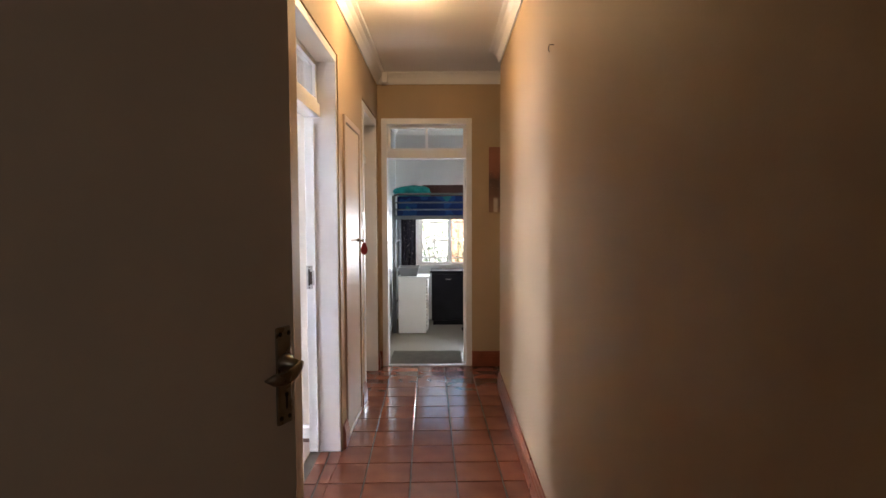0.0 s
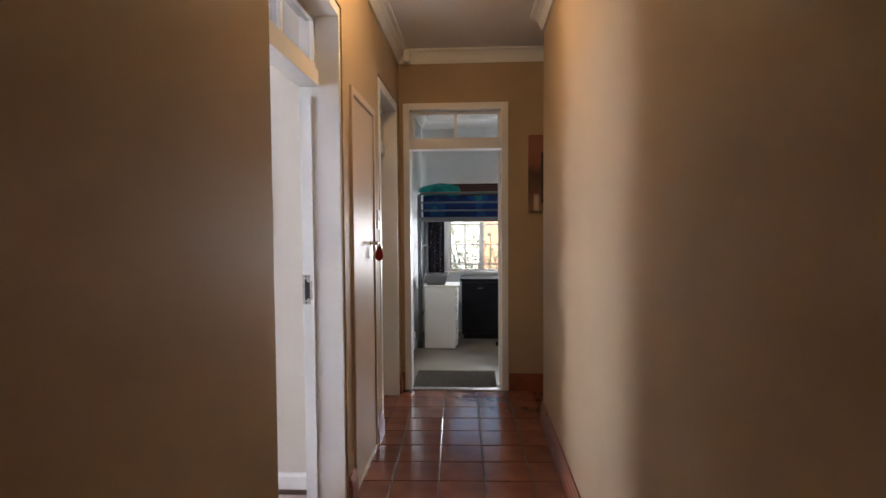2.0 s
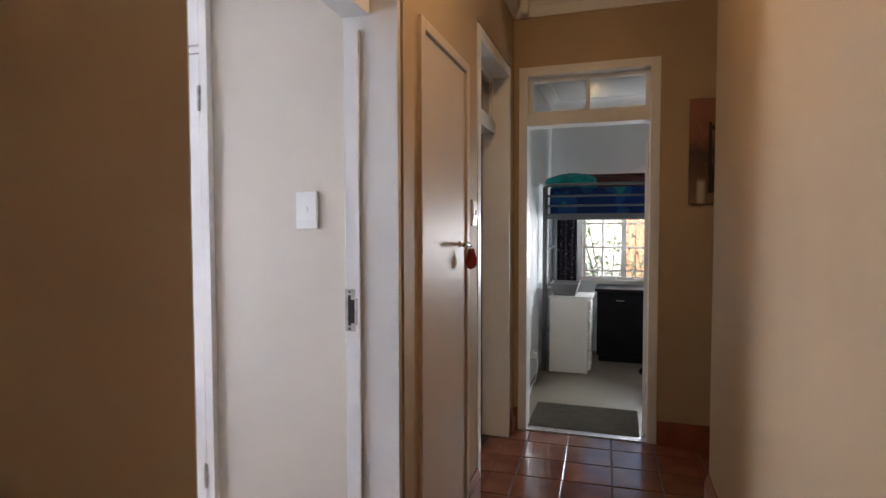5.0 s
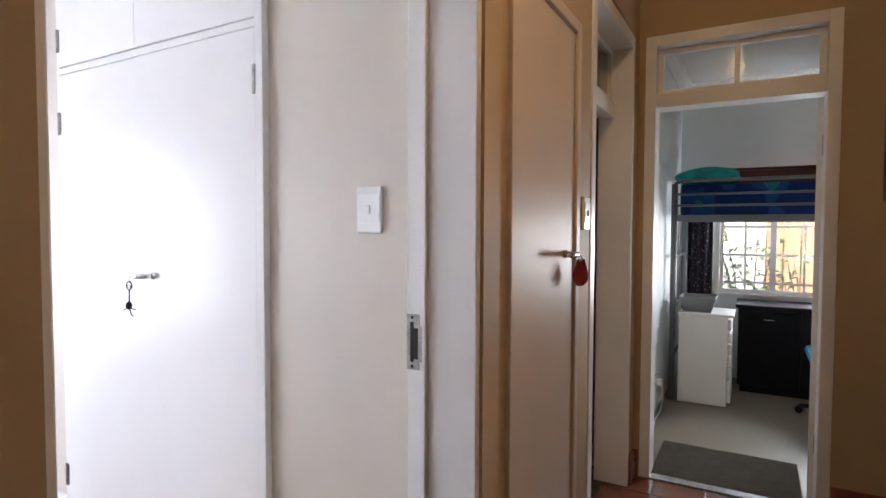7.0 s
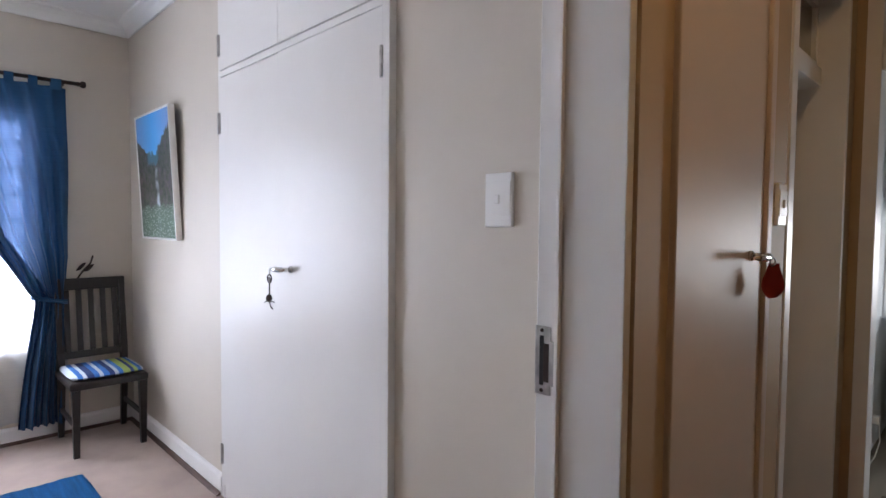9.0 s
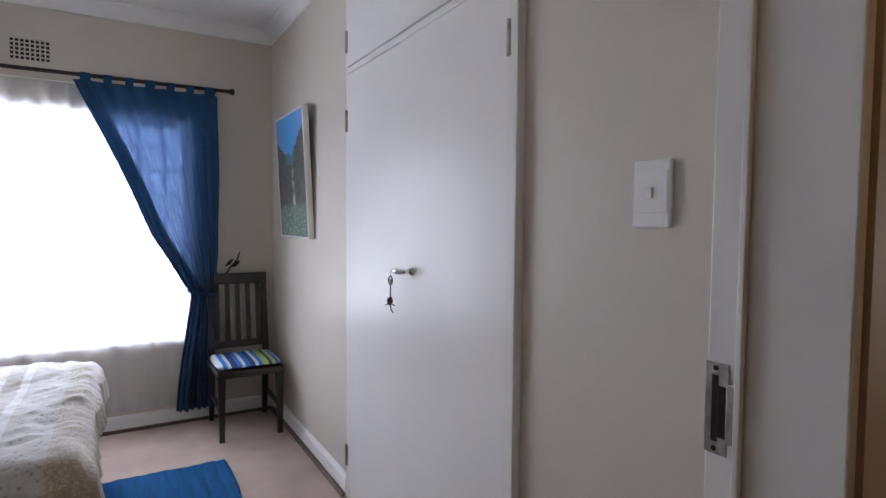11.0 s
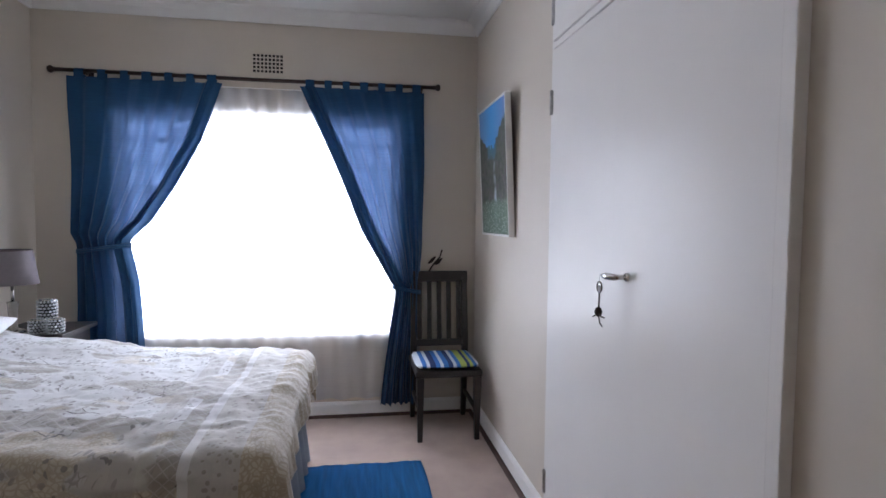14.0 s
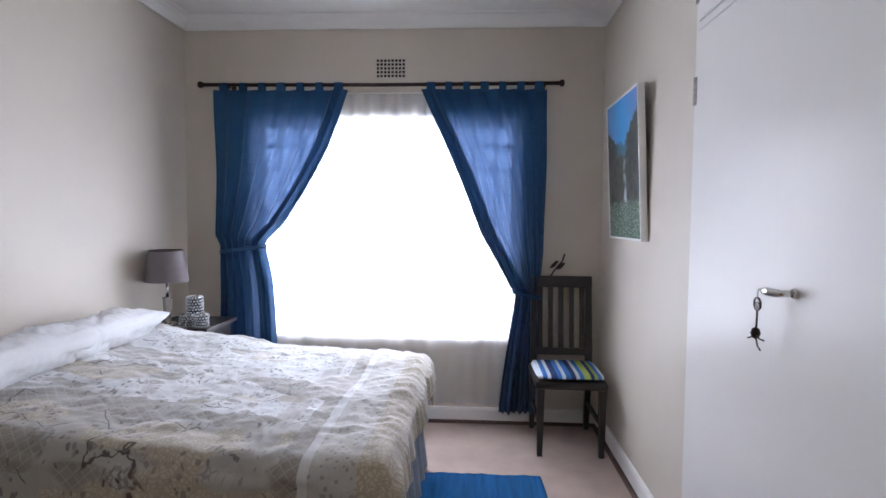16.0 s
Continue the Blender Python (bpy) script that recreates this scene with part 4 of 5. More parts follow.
light_switch("light_switch", (LW, 5.225, 1.44), (1, 0, 0), 0.085, 0.125, "white plastic light switch beside the side doorway")

# ---- pictures ----
pb = thing("landscape_picture", (-3.43, NW - 0.02, 1.28), "framed print of a mountain stream under blue sky", "picture")
PM = Matrix.Translation((0, NW, 1.27)) @ Matrix.Rotation(radians(2.9), 4, "X") @ Matrix.Translation((0, -NW, -1.27))
part("frame", spin(boxes((-3.70, -3.688, NW - 0.035, NW, 1.27, 2.03), (-3.092, -3.08, NW - 0.035, NW, 1.27, 2.03), (-3.688, -3.092, NW - 0.035, NW, 1.27, 1.282), (-3.688, -3.092, NW - 0.035, NW, 2.018, 2.03), bevel=0.003), PM), ENAMEL, pb, "thin white picture frame")
part("print", spin(boxes((-3.688, -3.092, NW - 0.029, NW - 0.004, 1.282, 2.018)), PM), LANDSCAPE, pb, "blue, green and brown landscape print")
pc = thing("canvas_picture", (0.98, END - 0.01, 1.51), "dark brown dusk canvas print of a lit bridge", "picture")
part("canvas", boxes((0.767, 1.19, END - 0.032, END, 1.51, 2.135), bevel=0.003), SUNSET, pc)

# ceiling lamp in the hall, above the bedroom door
cl = thing("ceiling_lamp", (0.10, 4.30, HC), "small white ceiling lamp holder with a warm bulb", "lamp")
part("rose", lathe([(0.0, 0.0), (0.05, 0.0), (0.048, -0.012), (0.025, -0.03), (0.02, -0.05), (0.0, -0.05)], (0.10, 4.30, HC), 24), WHITE_PLASTIC, cl, smooth=True)

# alarm sensor in the hall corner
al = thing("alarm_sensor", (-0.215, END - 0.05, 2.70), "small cream motion sensor under the hall cornice", "sensor")
part("housing", boxes((-0.245, -0.190, END - 0.135, END - 0.085, 2.720, 2.820), bevel=0.012), CEIL_PAINT, al)
part("lens", boxes((-0.238, -0.197, END - 0.139, END - 0.134, 2.725, 2.770), bevel=0.002), WHITE_PLASTIC, al)

# hook in the hall wall
hook = thing("wall_hook", (RW, 3.336, 2.17), "small bent brass wall hook", "hook")
part("hook_wire", tube([(RW + 0.005, 3.336, 2.188), (RW - 0.02, 3.336, 2.188), (RW - 0.024, 3.336, 2.168), (RW - 0.018, 3.336, 2.157)], 0.0022, 6), DARK_IRON, hook)

# ---- bedroom window ----
win = thing("window_1", (WW - 0.11, 3.04, W_Z0), "white steel cottage-pane window letting in bright daylight", "window", kind="structure")
part("window_frame", boxes((WW - 0.15, WW - 0.11, W_Y0, W_Y0 + 0.04, W_Z0, W_Z1), (WW - 0.15, WW - 0.11, W_Y1 - 0.04, W_Y1, W_Z0, W_Z1), (WW - 0.15, WW - 0.11, W_Y0 + 0.04, W_Y1 - 0.04, W_Z0, W_Z0 + 0.04), (WW - 0.15, WW - 0.11, W_Y0 + 0.04, W_Y1 - 0.04, W_Z1 - 0.04, W_Z1)), ENAMEL, win)
NCOL, NROW = 12, 9
for i in range(1, NCOL):
    y = W_Y0 + (W_Y1 - W_Y0) * i / NCOL
    part("mullion", boxes((WW - 0.14, WW - 0.115, y - 0.011, y + 0.011, W_Z0 + 0.04, W_Z1 - 0.04)), ENAMEL, win)
for j in range(1, NROW):
    z = W_Z0 + (W_Z1 - W_Z0) * j / NROW
    part("glazing_bar", boxes((WW - 0.138, WW - 0.117, W_Y0 + 0.04, W_Y1 - 0.04, z - 0.011, z + 0.011)), ENAMEL, win)
pane = part("pane", boxes((WW - 0.130, WW - 0.126, W_Y0 + 0.04, W_Y1 - 0.04, W_Z0 + 0.04, W_Z1 - 0.04)), GLASS, win)
pane.visible_shadow = False
part("window_sill", boxes((WW - 0.11, WW + 0.006, W_Y0, W_Y1, W_Z0 + 0.001, W_Z0 + 0.02), bevel=0.003), ENAMEL, win)

# air vent above the window
vent = thing("air_vent", (WW, 3.088, 2.31), "cream wall vent with a grid of square holes", "vent")
VY0, VY1, VZ0, VZ1 = 2.994, 3.190, 2.300, 2.425
# near-black sheet paints the shade behind the grille holes
part("backing", boxes((WW + 0.0005, WW + 0.002, VY0 + 0.004, VY1 - 0.004, VZ0 + 0.004, VZ1 - 0.004)), DARK_GAP, vent)
bars = []
for i in range(9):
    y = VY0 + (VY1 - VY0) * i / 8
    bars.append((WW + 0.002, WW + 0.009, y - 0.0038, y + 0.0038, VZ0 - 0.005, VZ1 + 0.005))
for j in range(6):
    z = VZ0 + (VZ1 - VZ0) * j / 5
    for i in range(8):
        y0, y1 = VY0 + (VY1 - VY0) * i / 8 + 0.005, VY0 + (VY1 - VY0) * (i + 1) / 8 - 0.005
        bars.append((WW + 0.002, WW + 0.009, y0, y1, z - 0.0038, z + 0.0038))
part("grille", boxes(*bars), ROOM_PAINT, vent)

# ---- curtains ----
ROD_X, ROD_Z = WW + 0.08, 2.243
rod = thing("curtain_rod", (ROD_X, 3.01, ROD_Z), "dark bronze curtain rod with round finials", "curtain rod")
part("pole", tube([(ROD_X, 1.862, ROD_Z), (ROD_X, 3.02, ROD_Z - 0.006), (ROD_X, 4.177, ROD_Z)], 0.012, 12), DARK_IRON, rod, smooth=True)
for y, s in ((1.862, -1), (4.177, 1)):
    part("finial", lathe([(0.0, -0.012), (0.013, -0.010), (0.015, 0.0), (0.010, s * 0.006), (0.019, s * 0.014), (0.023, s * 0.026), (0.018, s * 0.038), (0.0, s * 0.044)], (ROD_X, y, ROD_Z), 14, "y"), DARK_IRON, rod, smooth=True)
for y in (2.03, 4.09):
    part("bracket", join(boxes((WW, WW + 0.006, y - 0.015, y + 0.015, ROD_Z - 0.05, ROD_Z + 0.03)), boxes((WW + 0.006, ROD_X - 0.010, y - 0.006, y + 0.006, ROD_Z - 0.006, ROD_Z + 0.006)), boxes((ROD_X - 0.010, ROD_X + 0.014, y - 0.008, y + 0.008, ROD_Z - 0.026, ROD_Z - 0.012))), DARK_IRON, rod)


def curtain(label, outer, inner, zs, tie_z, flip, seed):
    """A tab-top panel gathered by a tie: outer and inner edges as tables over the height z (falling), with soft pleats."""
    zt, zb = zs
    root = thing("curtain", (ROD_X, along(outer, 0), zb), label, "curtain", "blue tab-top curtains")
    rnd = random.Random(seed)
    ph = [rnd.uniform(0, 6.28) for _ in range(6)]

    def f(u, v):
        z = zt + (zb - zt) * v
        a, b = along(outer, v), along(inner, v)
        wdt = abs(b - a)
        gather = max(0.0, 1 - wdt / 0.85)
        y = a + (b - a) * u
        amp = 0.011 + 0.020 * gather
        x = ROD_X + 0.004 + amp * math.sin(2 * math.pi * 6.5 * u + ph[0] + 0.8 * math.sin(5 * v)) + amp * 0.22 * math.sin(2 * math.pi * 14 * u + ph[1] + 2 * v) + 0.006 * math.sin(9 * v + 4 * u + ph[2])
        tie = (zt - tie_z) / (zt - zb)
        if v > tie:
            x += 0.010 * math.sin(2 * math.pi * 3.2 * u + ph[3])
        return (x, y + 0.004 * math.sin(14 * v + ph[4]), z)
    part("panel", sheet(f, 110, 60), BLUE_CLOTH, root, smooth=True)

    def fold(u, v):
        """Gathered folds that fall back along the inner edge and close towards the tie."""
        a, b = along(outer, v), along(inner, v)
        w = min(abs(b - a) * 0.8, 0.095) * (1 if b > a else -1)
        y = b - w * (1 - u)
        x = f(1 - abs(w / (b - a)) * (1 - u), v)[0] + 0.010 + 0.012 * math.sin(math.pi * u) + 0.006 * math.sin(4 * math.pi * u + 3 * v)
        return (x, y + 0.004 * math.sin(14 * v + ph[4]), zt + (zb - zt) * v)
    part("hem_fold", sheet(fold, 24, 50), BLUE_CLOTH, root, smooth=True)
    a, b = along(outer, 0), along(inner, 0)
    for k in range(7):
        y = a + (b - a) * (k + 0.5) / 7
        w = 0.028 if k % 3 else 0.034
        part("tab", sheet(lambda u, v: (ROD_X + 0.0165 * math.cos(math.pi * v) , y + (u - 0.5) * 2 * w * 0.8, ROD_Z - 0.004 + 0.0165 * math.sin(math.pi * v) if 0.05 < v < 0.95 else zt - 0.02), 2, 12), BLUE_CLOTH, root)
    tv = (zt - tie_z) / (zt - zb)
    ya, yb = along(outer, tv), along(inner, tv)
    cx, cy, ry = ROD_X + 0.004, (ya + yb) / 2, abs(yb - ya) / 2 + 0.012
    part("tie", join(*[tube([(cx + (0.05 + 0.0) * math.cos(t), cy + ry * math.sin(t), tie_z + dz + 0.02 * math.sin(t) * flip) for t in (k * math.pi / 12 for k in range(25))], 0.007, 6, False) for dz in (-0.007, 0.007)]), BLUE_CLOTH, root, "twisted blue cord tie")
    return root


Z0, Z1 = 2.205, 0.10
curtain("translucent blue tab-top curtain tied back beside the bed", [(0, 1.934), (0.5, 1.939), (0.535, 1.973), (1, 1.939)],
        [(0, 2.825), (0.10, 2.762), (0.19, 2.693), (0.34, 2.533), (0.46, 2.387), (0.52, 2.265), (0.535, 2.255), (0.65, 2.299), (1, 2.357)], (Z0, 0.30), 1.16, 1, 3)
curtain("translucent blue tab-top curtain tied back behind the chair", [(0, 4.115), (0.5, 4.11), (0.62, 4.081), (1, 4.071)],
        [(0, 3.307), (0.10, 3.399), (0.19, 3.482), (0.34, 3.618), (0.44, 3.703), (0.52, 3.799), (0.60, 3.886), (0.625, 3.925), (0.72, 3.896), (1, 3.828)], (Z0, Z1), 0.885, -1, 5)

sheer = thing("sheer_curtain", (WW + 0.03, 3.04, 0.14), "white sheer net curtain over the window", "net curtain")


def sheer_f(u, v):
    y = 1.98 + 2.12 * u
    x = WW + 0.028 + (0.0035 + 0.009 * math.exp(-9 * v)) * math.sin(2 * math.pi * 22 * u + 0.6 * math.sin(7 * u)) + 0.004 * math.sin(2 * math.pi * 9 * u + 3 * v)
    return (x, y, 2.19 + (0.13 - 2.19) * v + 0.006 * math.sin(2 * math.pi * 13 * u) * (v > 0.99))


part("net", sheet(sheer_f, 240, 24), SHEER, sheer, smooth=True)
part("wire", tube([(WW + 0.03, 1.97, 2.195), (WW + 0.03, 4.11, 2.195)], 0.004, 6), WHITE_PLASTIC, sheer)

# ---- bed ----
BX0, BX1, BY0, BY1, BZ = -3.43, -1.93, 1.70, 3.435, 0.62
bed = thing("bed", ((BX0 + BX1) / 2, 2.55, 0), "double bed with a slate blue valance", "bed")
part("mattress", boxes((BX0 + 0.05, BX1 - 0.05, BY0, BY1 - 0.07, 0.34, 0.60), bevel=0.03), PILLOW, bed)
part("bed_base", boxes((BX0 + 0.06, BX1 - 0.06, BY0, BY1 - 0.09, 0.05, 0.335), bevel=0.01), BED_SKIRT, bed)
for x in (BX0 + 0.16, BX1 - 0.16):
    for y in (BY0 + 0.12, BY1 - 0.22):
        part("leg", lathe([(0.0, 0), (0.022, 0), (0.028, 0.06), (0.0, 0.06)], (x, y, 0), 12), BLACK_WOOD, bed)
perim = [(BX0 + 0.03, BY0), (BX0 + 0.03, BY1 - 0.07), (BX1 - 0.03, BY1 - 0.07), (BX1 - 0.03, BY0)]
segs = []
for p, q in zip(perim, perim[1:]):
    segs.append((p, q, math.hypot(q[0] - p[0], q[1] - p[1])))
total = sum(s[2] for s in segs)


def valance_f(u, v):
    d = u * total
    for p, q, ln in segs:
        if d <= ln or (p, q, ln) == segs[-1]:
            break
        d -= ln
    k = min(1, d / ln)
    nx, ny = -(q[1] - p[1]) / ln, (q[0] - p[0]) / ln
    w = (0.004 + 0.016 * v) * math.sin(u * total * 2 * math.pi / 0.17 + 1.3 * math.sin(u * 19))
    return (p[0] + (q[0] - p[0]) * k + nx * (w + 0.028 * v), p[1] + (q[1] - p[1]) * k + ny * (w + 0.028 * v), 0.36 + (0.015 - 0.36) * v)


part("valance", sheet(valance_f, 260, 8), BED_SKIRT, bed, "slate blue gathered valance", smooth=True)

duvet = thing("duvet", ((BX0 + BX1) / 2, 2.0, 0.60), "rumpled grey and beige floral patchwork duvet on the bed", "duvet")


def duvet_f(u, v):
    """u across the bed, v from head to foot; the outer parts hang over the sides and the foot."""
    hang, foot = 0.235, 0.115
    wx, wy = BX1 - BX0, BY1 - 1.88
    sx = -hang + (wx + 2 * hang) * u
    sy = (wy + foot) * v
    r = 0.085

    def fold(s, lim):
        if s < lim - r:
            return s, 0.0
        a = (s - (lim - r)) / r
        if a < math.pi / 2:
            return lim - r + r * math.sin(a), r * (1 - math.cos(a))
        return lim + 0.03 * (a - math.pi / 2) * 0.35, r + (a - math.pi / 2) * r
    xa, dz1 = fold(sx, wx) if sx > wx / 2 else fold(wx - sx, wx)
    x = xa if sx > wx / 2 else wx - xa
    y, dz2 = fold(sy, wy)
    top = BZ + 0.02 + 0.13 * max(0, 1 - v) ** 2.6
    z = top - max(dz1, dz2) - 0.35 * min(dz1, dz2)
    flat = 1 if max(dz1, dz2) < 0.02 else 0.55
    p = Vector((x * 2.1, y * 2.1, 0))
    rum = noise.noise(p * 1.4) * 0.020 + noise.noise(Vector((x * 3.0 + y * 2.5, y * 9 - x * 3, 1.7))) * 0.010 + abs(noise.noise(Vector((x * 7, y * 13 + x * 6, 4.2)))) * 0.010 + abs(noise.noise(Vector((x * 26 + y * 4, y * 5, 8.1)))) * 0.016 * max(0, (v - 0.66) * 3) + noise.noise(p * 9) * 0.004 + abs(noise.noise(Vector((x * 16 + y * 9, y * 30 - x * 10, 2.9)))) * 0.006
    z += rum * flat
    out = rum * (1 - flat) * 2.2
    if dz2 > 0.05:
        y += out + 0.014 * math.sin(x * 21 + 2 * math.sin(5 * x)) * min(1, dz2 * 4)
    if dz1 > 0.05:
        x += (out + 0.012 * math.sin(y * 19)) * (1 if sx > wx / 2 else -1)
    return (BX0 + x, 1.88 + y, z)


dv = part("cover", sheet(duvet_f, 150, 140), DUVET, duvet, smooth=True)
sol = dv.modifiers.new("thickness", "SOLIDIFY")
sol.thickness, sol.offset = 0.012, -1.0


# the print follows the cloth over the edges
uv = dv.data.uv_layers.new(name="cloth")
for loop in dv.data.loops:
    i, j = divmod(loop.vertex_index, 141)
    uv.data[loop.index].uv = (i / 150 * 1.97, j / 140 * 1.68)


def pillow(cx, cy, cz, w, d, h, tilt, rz, ends, label):
    root = thing("pillow", (cx, cy, cz), label, "pillow", "white pillows")
    bm = bmesh.new()
    nu, nv = 72, 40

    def surf(s):
        def f(u, v):
            a, b = 2 * u - 1, 2 * v - 1
            t = (max(0, 1 - abs(a) ** (ends[0] if a < 0 else ends[1])) * max(0, 1 - abs(b) ** 2.6)) ** 0.55
            pin = 1 - 0.07 * (1 - abs(a)) * abs(b) ** 3
            wr = noise.noise(Vector((a * 2.6 + cx, b * 3, s * 3))) * 0.030 + abs(noise.noise(Vector((a * 9 + b * 4 + cx, b * 4 - a * 3, s)))) * 0.022 + abs(noise.noise(Vector((a * 17 - b * 6, b * 9 + cx, s)))) * 0.010
            return Vector((a * w / 2, b * d / 2 * pin, s * (h / 2 * t + wr * t)))
        return f
    m = Matrix.Translation((cx, cy, cz + h / 2)) @ Matrix.Rotation(radians(rz), 4, "Z") @ Matrix.Rotation(radians(tilt), 4, "X")
    part("cushion", spin(join(sheet(surf(1), nu, nv), sheet(surf(-1), nu, nv)), m), PILLOW, root, smooth=True)
    return root


pillow(-2.875, 1.85, 0.715, 0.77, 0.36, 0.165, 18, 0, (2.6, 9), "plump white cotton pillow at the bed head")
pillow(-2.29, 1.855, 0.716, 0.80, 0.37, 0.172, 18, 0, (9, 3.4), "plump white cotton pillow at the bed head")

# ---- bedside table and lamp ----
tb = thing("bedside_table", (-3.66, 1.93, 0), "small dark wooden bedside table", "bedside table")
TZ = 0.725
part("top", boxes((-3.86, -3.45, 1.72, 2.12, TZ - 0.025, TZ), bevel=0.004), BLACK_WOOD, tb)
part("apron", boxes((-3.83, -3.48, 1.75, 2.09, TZ - 0.16, TZ - 0.025), bevel=0.003), BLACK_WOOD, tb)
for x in (-3.83, -3.50):
    for y in (1.75, 2.055):
        part("leg", boxes((x, x + 0.035, y, y + 0.035, 0, TZ - 0.16), bevel=0.003), BLACK_WOOD, tb)
lm = thing("table_lamp", (-3.55, 1.832, TZ), "table lamp with a clear glass stem and grey drum shade", "lamp")
LX, LY = -3.55, 1.832
part("base", lathe([(0.0, 0), (0.055, 0), (0.055, 0.008), (0.045, 0.014), (0.0, 0.014)], (LX, LY, TZ), 28), CHROME, lm, smooth=True)
part("stem", lathe([(0.0, 0.014), (0.018, 0.014), (0.024, 0.03), (0.018, 0.06), (0.022, 0.10), (0.024, 0.15), (0.028, 0.165), (0.012, 0.17), (0.0, 0.172)], (LX, LY, TZ), 20), JAR_GLASS, lm, "clear glass stem", smooth=True)
part("neck", lathe([(0.0, 0.17), (0.008, 0.17), (0.008, 0.26), (0.0, 0.26)], (LX, LY, TZ), 12), CHROME, lm, smooth=True)
part("shade", lathe([(0.095, 0.445), (0.122, 0.262), (0.119, 0.262), (0.092, 0.445)], (LX, LY, TZ), 40), GREY_SHADE, lm, "grey cloth drum shade", smooth=True)
part("shade_ring", tube([(LX + 0.094 * math.cos(a), LY + 0.094 * math.sin(a), TZ + 0.446) for a in (k * math.pi / 16 for k in range(33))], 0.003, 6, False), DARK_IRON, lm)


def jar(at, r, h):
    root = thing("glass_jar", at, "ribbed clear glass candle jar on the bedside table", "jar", "glass jars")
    prof = [(0.0, 0.0), (r * 0.92, 0.0)] + [(r * (1 + 0.05 * math.sin(k * 1.9)), h * (0.05 + 0.9 * k / 14)) for k in range(15)] + [(r * 0.97, h), (r * 0.88, h), (r * 0.88, 0.01), (0.0, 0.01)]
    part("glass", lathe(prof, at, 24), JAR_GLASS, root, smooth=True)
    part("rim", tube([(at[0] + r * 0.95 * math.cos(a), at[1] + r * 0.95 * math.sin(a), at[2] + h) for a in (k * math.pi / 12 for k in range(25))], 0.003, 6, False), CHROME, root)
    rows = max(3, round(h / 0.0165))
    bm = bmesh.new()
    for row in range(rows):
        beads = max(10, round(2 * math.pi * r / 0.0165))
        for k in range(beads):
            t = 2 * math.pi * (k + 0.5 * (row % 2)) / beads
            bmesh.ops.create_icosphere(bm, subdivisions=1, radius=0.0078, matrix=Matrix.Translation((at[0] + r * 1.04 * math.cos(t), at[1] + r * 1.04 * math.sin(t), at[2] + h * (row + 0.5) / rows)))
    tagged(part("beads", bm, SILVER_BEAD, root, "rows of silvery glass beads", smooth=True), kind="stuff")
    return root


jar((-3.57, 1.990, TZ), 0.042, 0.172)
jar((-3.50, 1.975, TZ), 0.036, 0.075)
jar((-3.50, 2.065, TZ), 0.036, 0.080)

# ---- chair in the corner ----
ch = thing("dining_chair", (-3.75, 4.22, 0), "black-brown wooden slat-back chair with a striped cushion", "chair")
CX0, CX1, CY0, CY1, SZ = -3.97, -3.52, 4.03, 4.42, 0.44
part("seat", boxes((CX0, CX1 - 0.005, CY0 - 0.012, CY1 + 0.012, SZ - 0.045, SZ), bevel=0.012), BLACK_WOOD, ch)
for y in (CY0, CY1 - 0.036):
    part("front_leg", tube([(CX1 - 0.030, y + 0.018, SZ - 0.045), (CX1 - 0.030, y + 0.018, SZ - 0.14), (CX1 - 0.030, y + 0.018, 0.0)], [0.031, 0.028, 0.021], 4), BLACK_WOOD, ch)
    part("back_leg", tube([(CX0 - 0.02, y + 0.018, 0.0), (CX0 + 0.015, y + 0.018, SZ - 0.1), (CX0 + 0.015, y + 0.018, SZ + 0.1), (CX0 - 0.035, y + 0.018, 0.985)], [0.022, 0.028, 0.028, 0.023], 4), BLACK_WOOD, ch)
    part("side_rail", boxes((CX0 + 0.03, CX1 - 0.05, y + 0.008, y + 0.026, 0.17, 0.20), bevel=0.003), BLACK_WOOD, ch)
lean = Matrix.Translation((CX0 + 0.015, 0, SZ + 0.1)) @ Matrix.Rotation(radians(-6.5), 4, "Y") @ Matrix.Translation((-(CX0 + 0.015), 0, -(SZ + 0.1)))
part("top_rail", spin(boxes((CX0, CX0 + 0.028, CY0 - 0.004, CY1 + 0.004, 0.935, 1.01), bevel=0.008), lean), BLACK_WOOD, ch)
part("lower_rail", spin(boxes((CX0 + 0.002, CX0 + 0.026, CY0 + 0.02, CY1 - 0.02, 0.50, 0.545), bevel=0.004), lean), BLACK_WOOD, ch)
for k in range(5):
    y = CY0 + 0.06 + (CY1 - CY0 - 0.12) * k / 4
    part("back_slat", spin(boxes((CX0 + 0.008, CX0 + 0.020, y - 0.016, y + 0.016, 0.545, 0.935), bevel=0.002), lean), BLACK_WOOD, ch)
cu = thing("seat_cushion", (-3.745, 4.225, SZ), "thin seat cushion striped blue, white and lime", "cushion")


def cushion_f(s):
    def f(u, v):
        a, b = 2 * u - 1, 2 * v - 1
        sq = 1 / max(1e-6, (abs(a) ** 6 + abs(b) ** 6) ** (1 / 6)) if max(abs(a), abs(b)) > 0.999 else 1
        t = (max(0, 1 - abs(a) ** 5) * max(0, 1 - abs(b) ** 5)) ** 0.5
        return Vector((-3.75 + a * 0.205 * sq, 4.225 + b * 0.20 * sq, SZ + 0.018 + s * (0.017 * t)))
    return f


part("pad", join(sheet(cushion_f(1), 26, 26), sheet(cushion_f(-1), 26, 26)), STRIPES, cu, smooth=True)
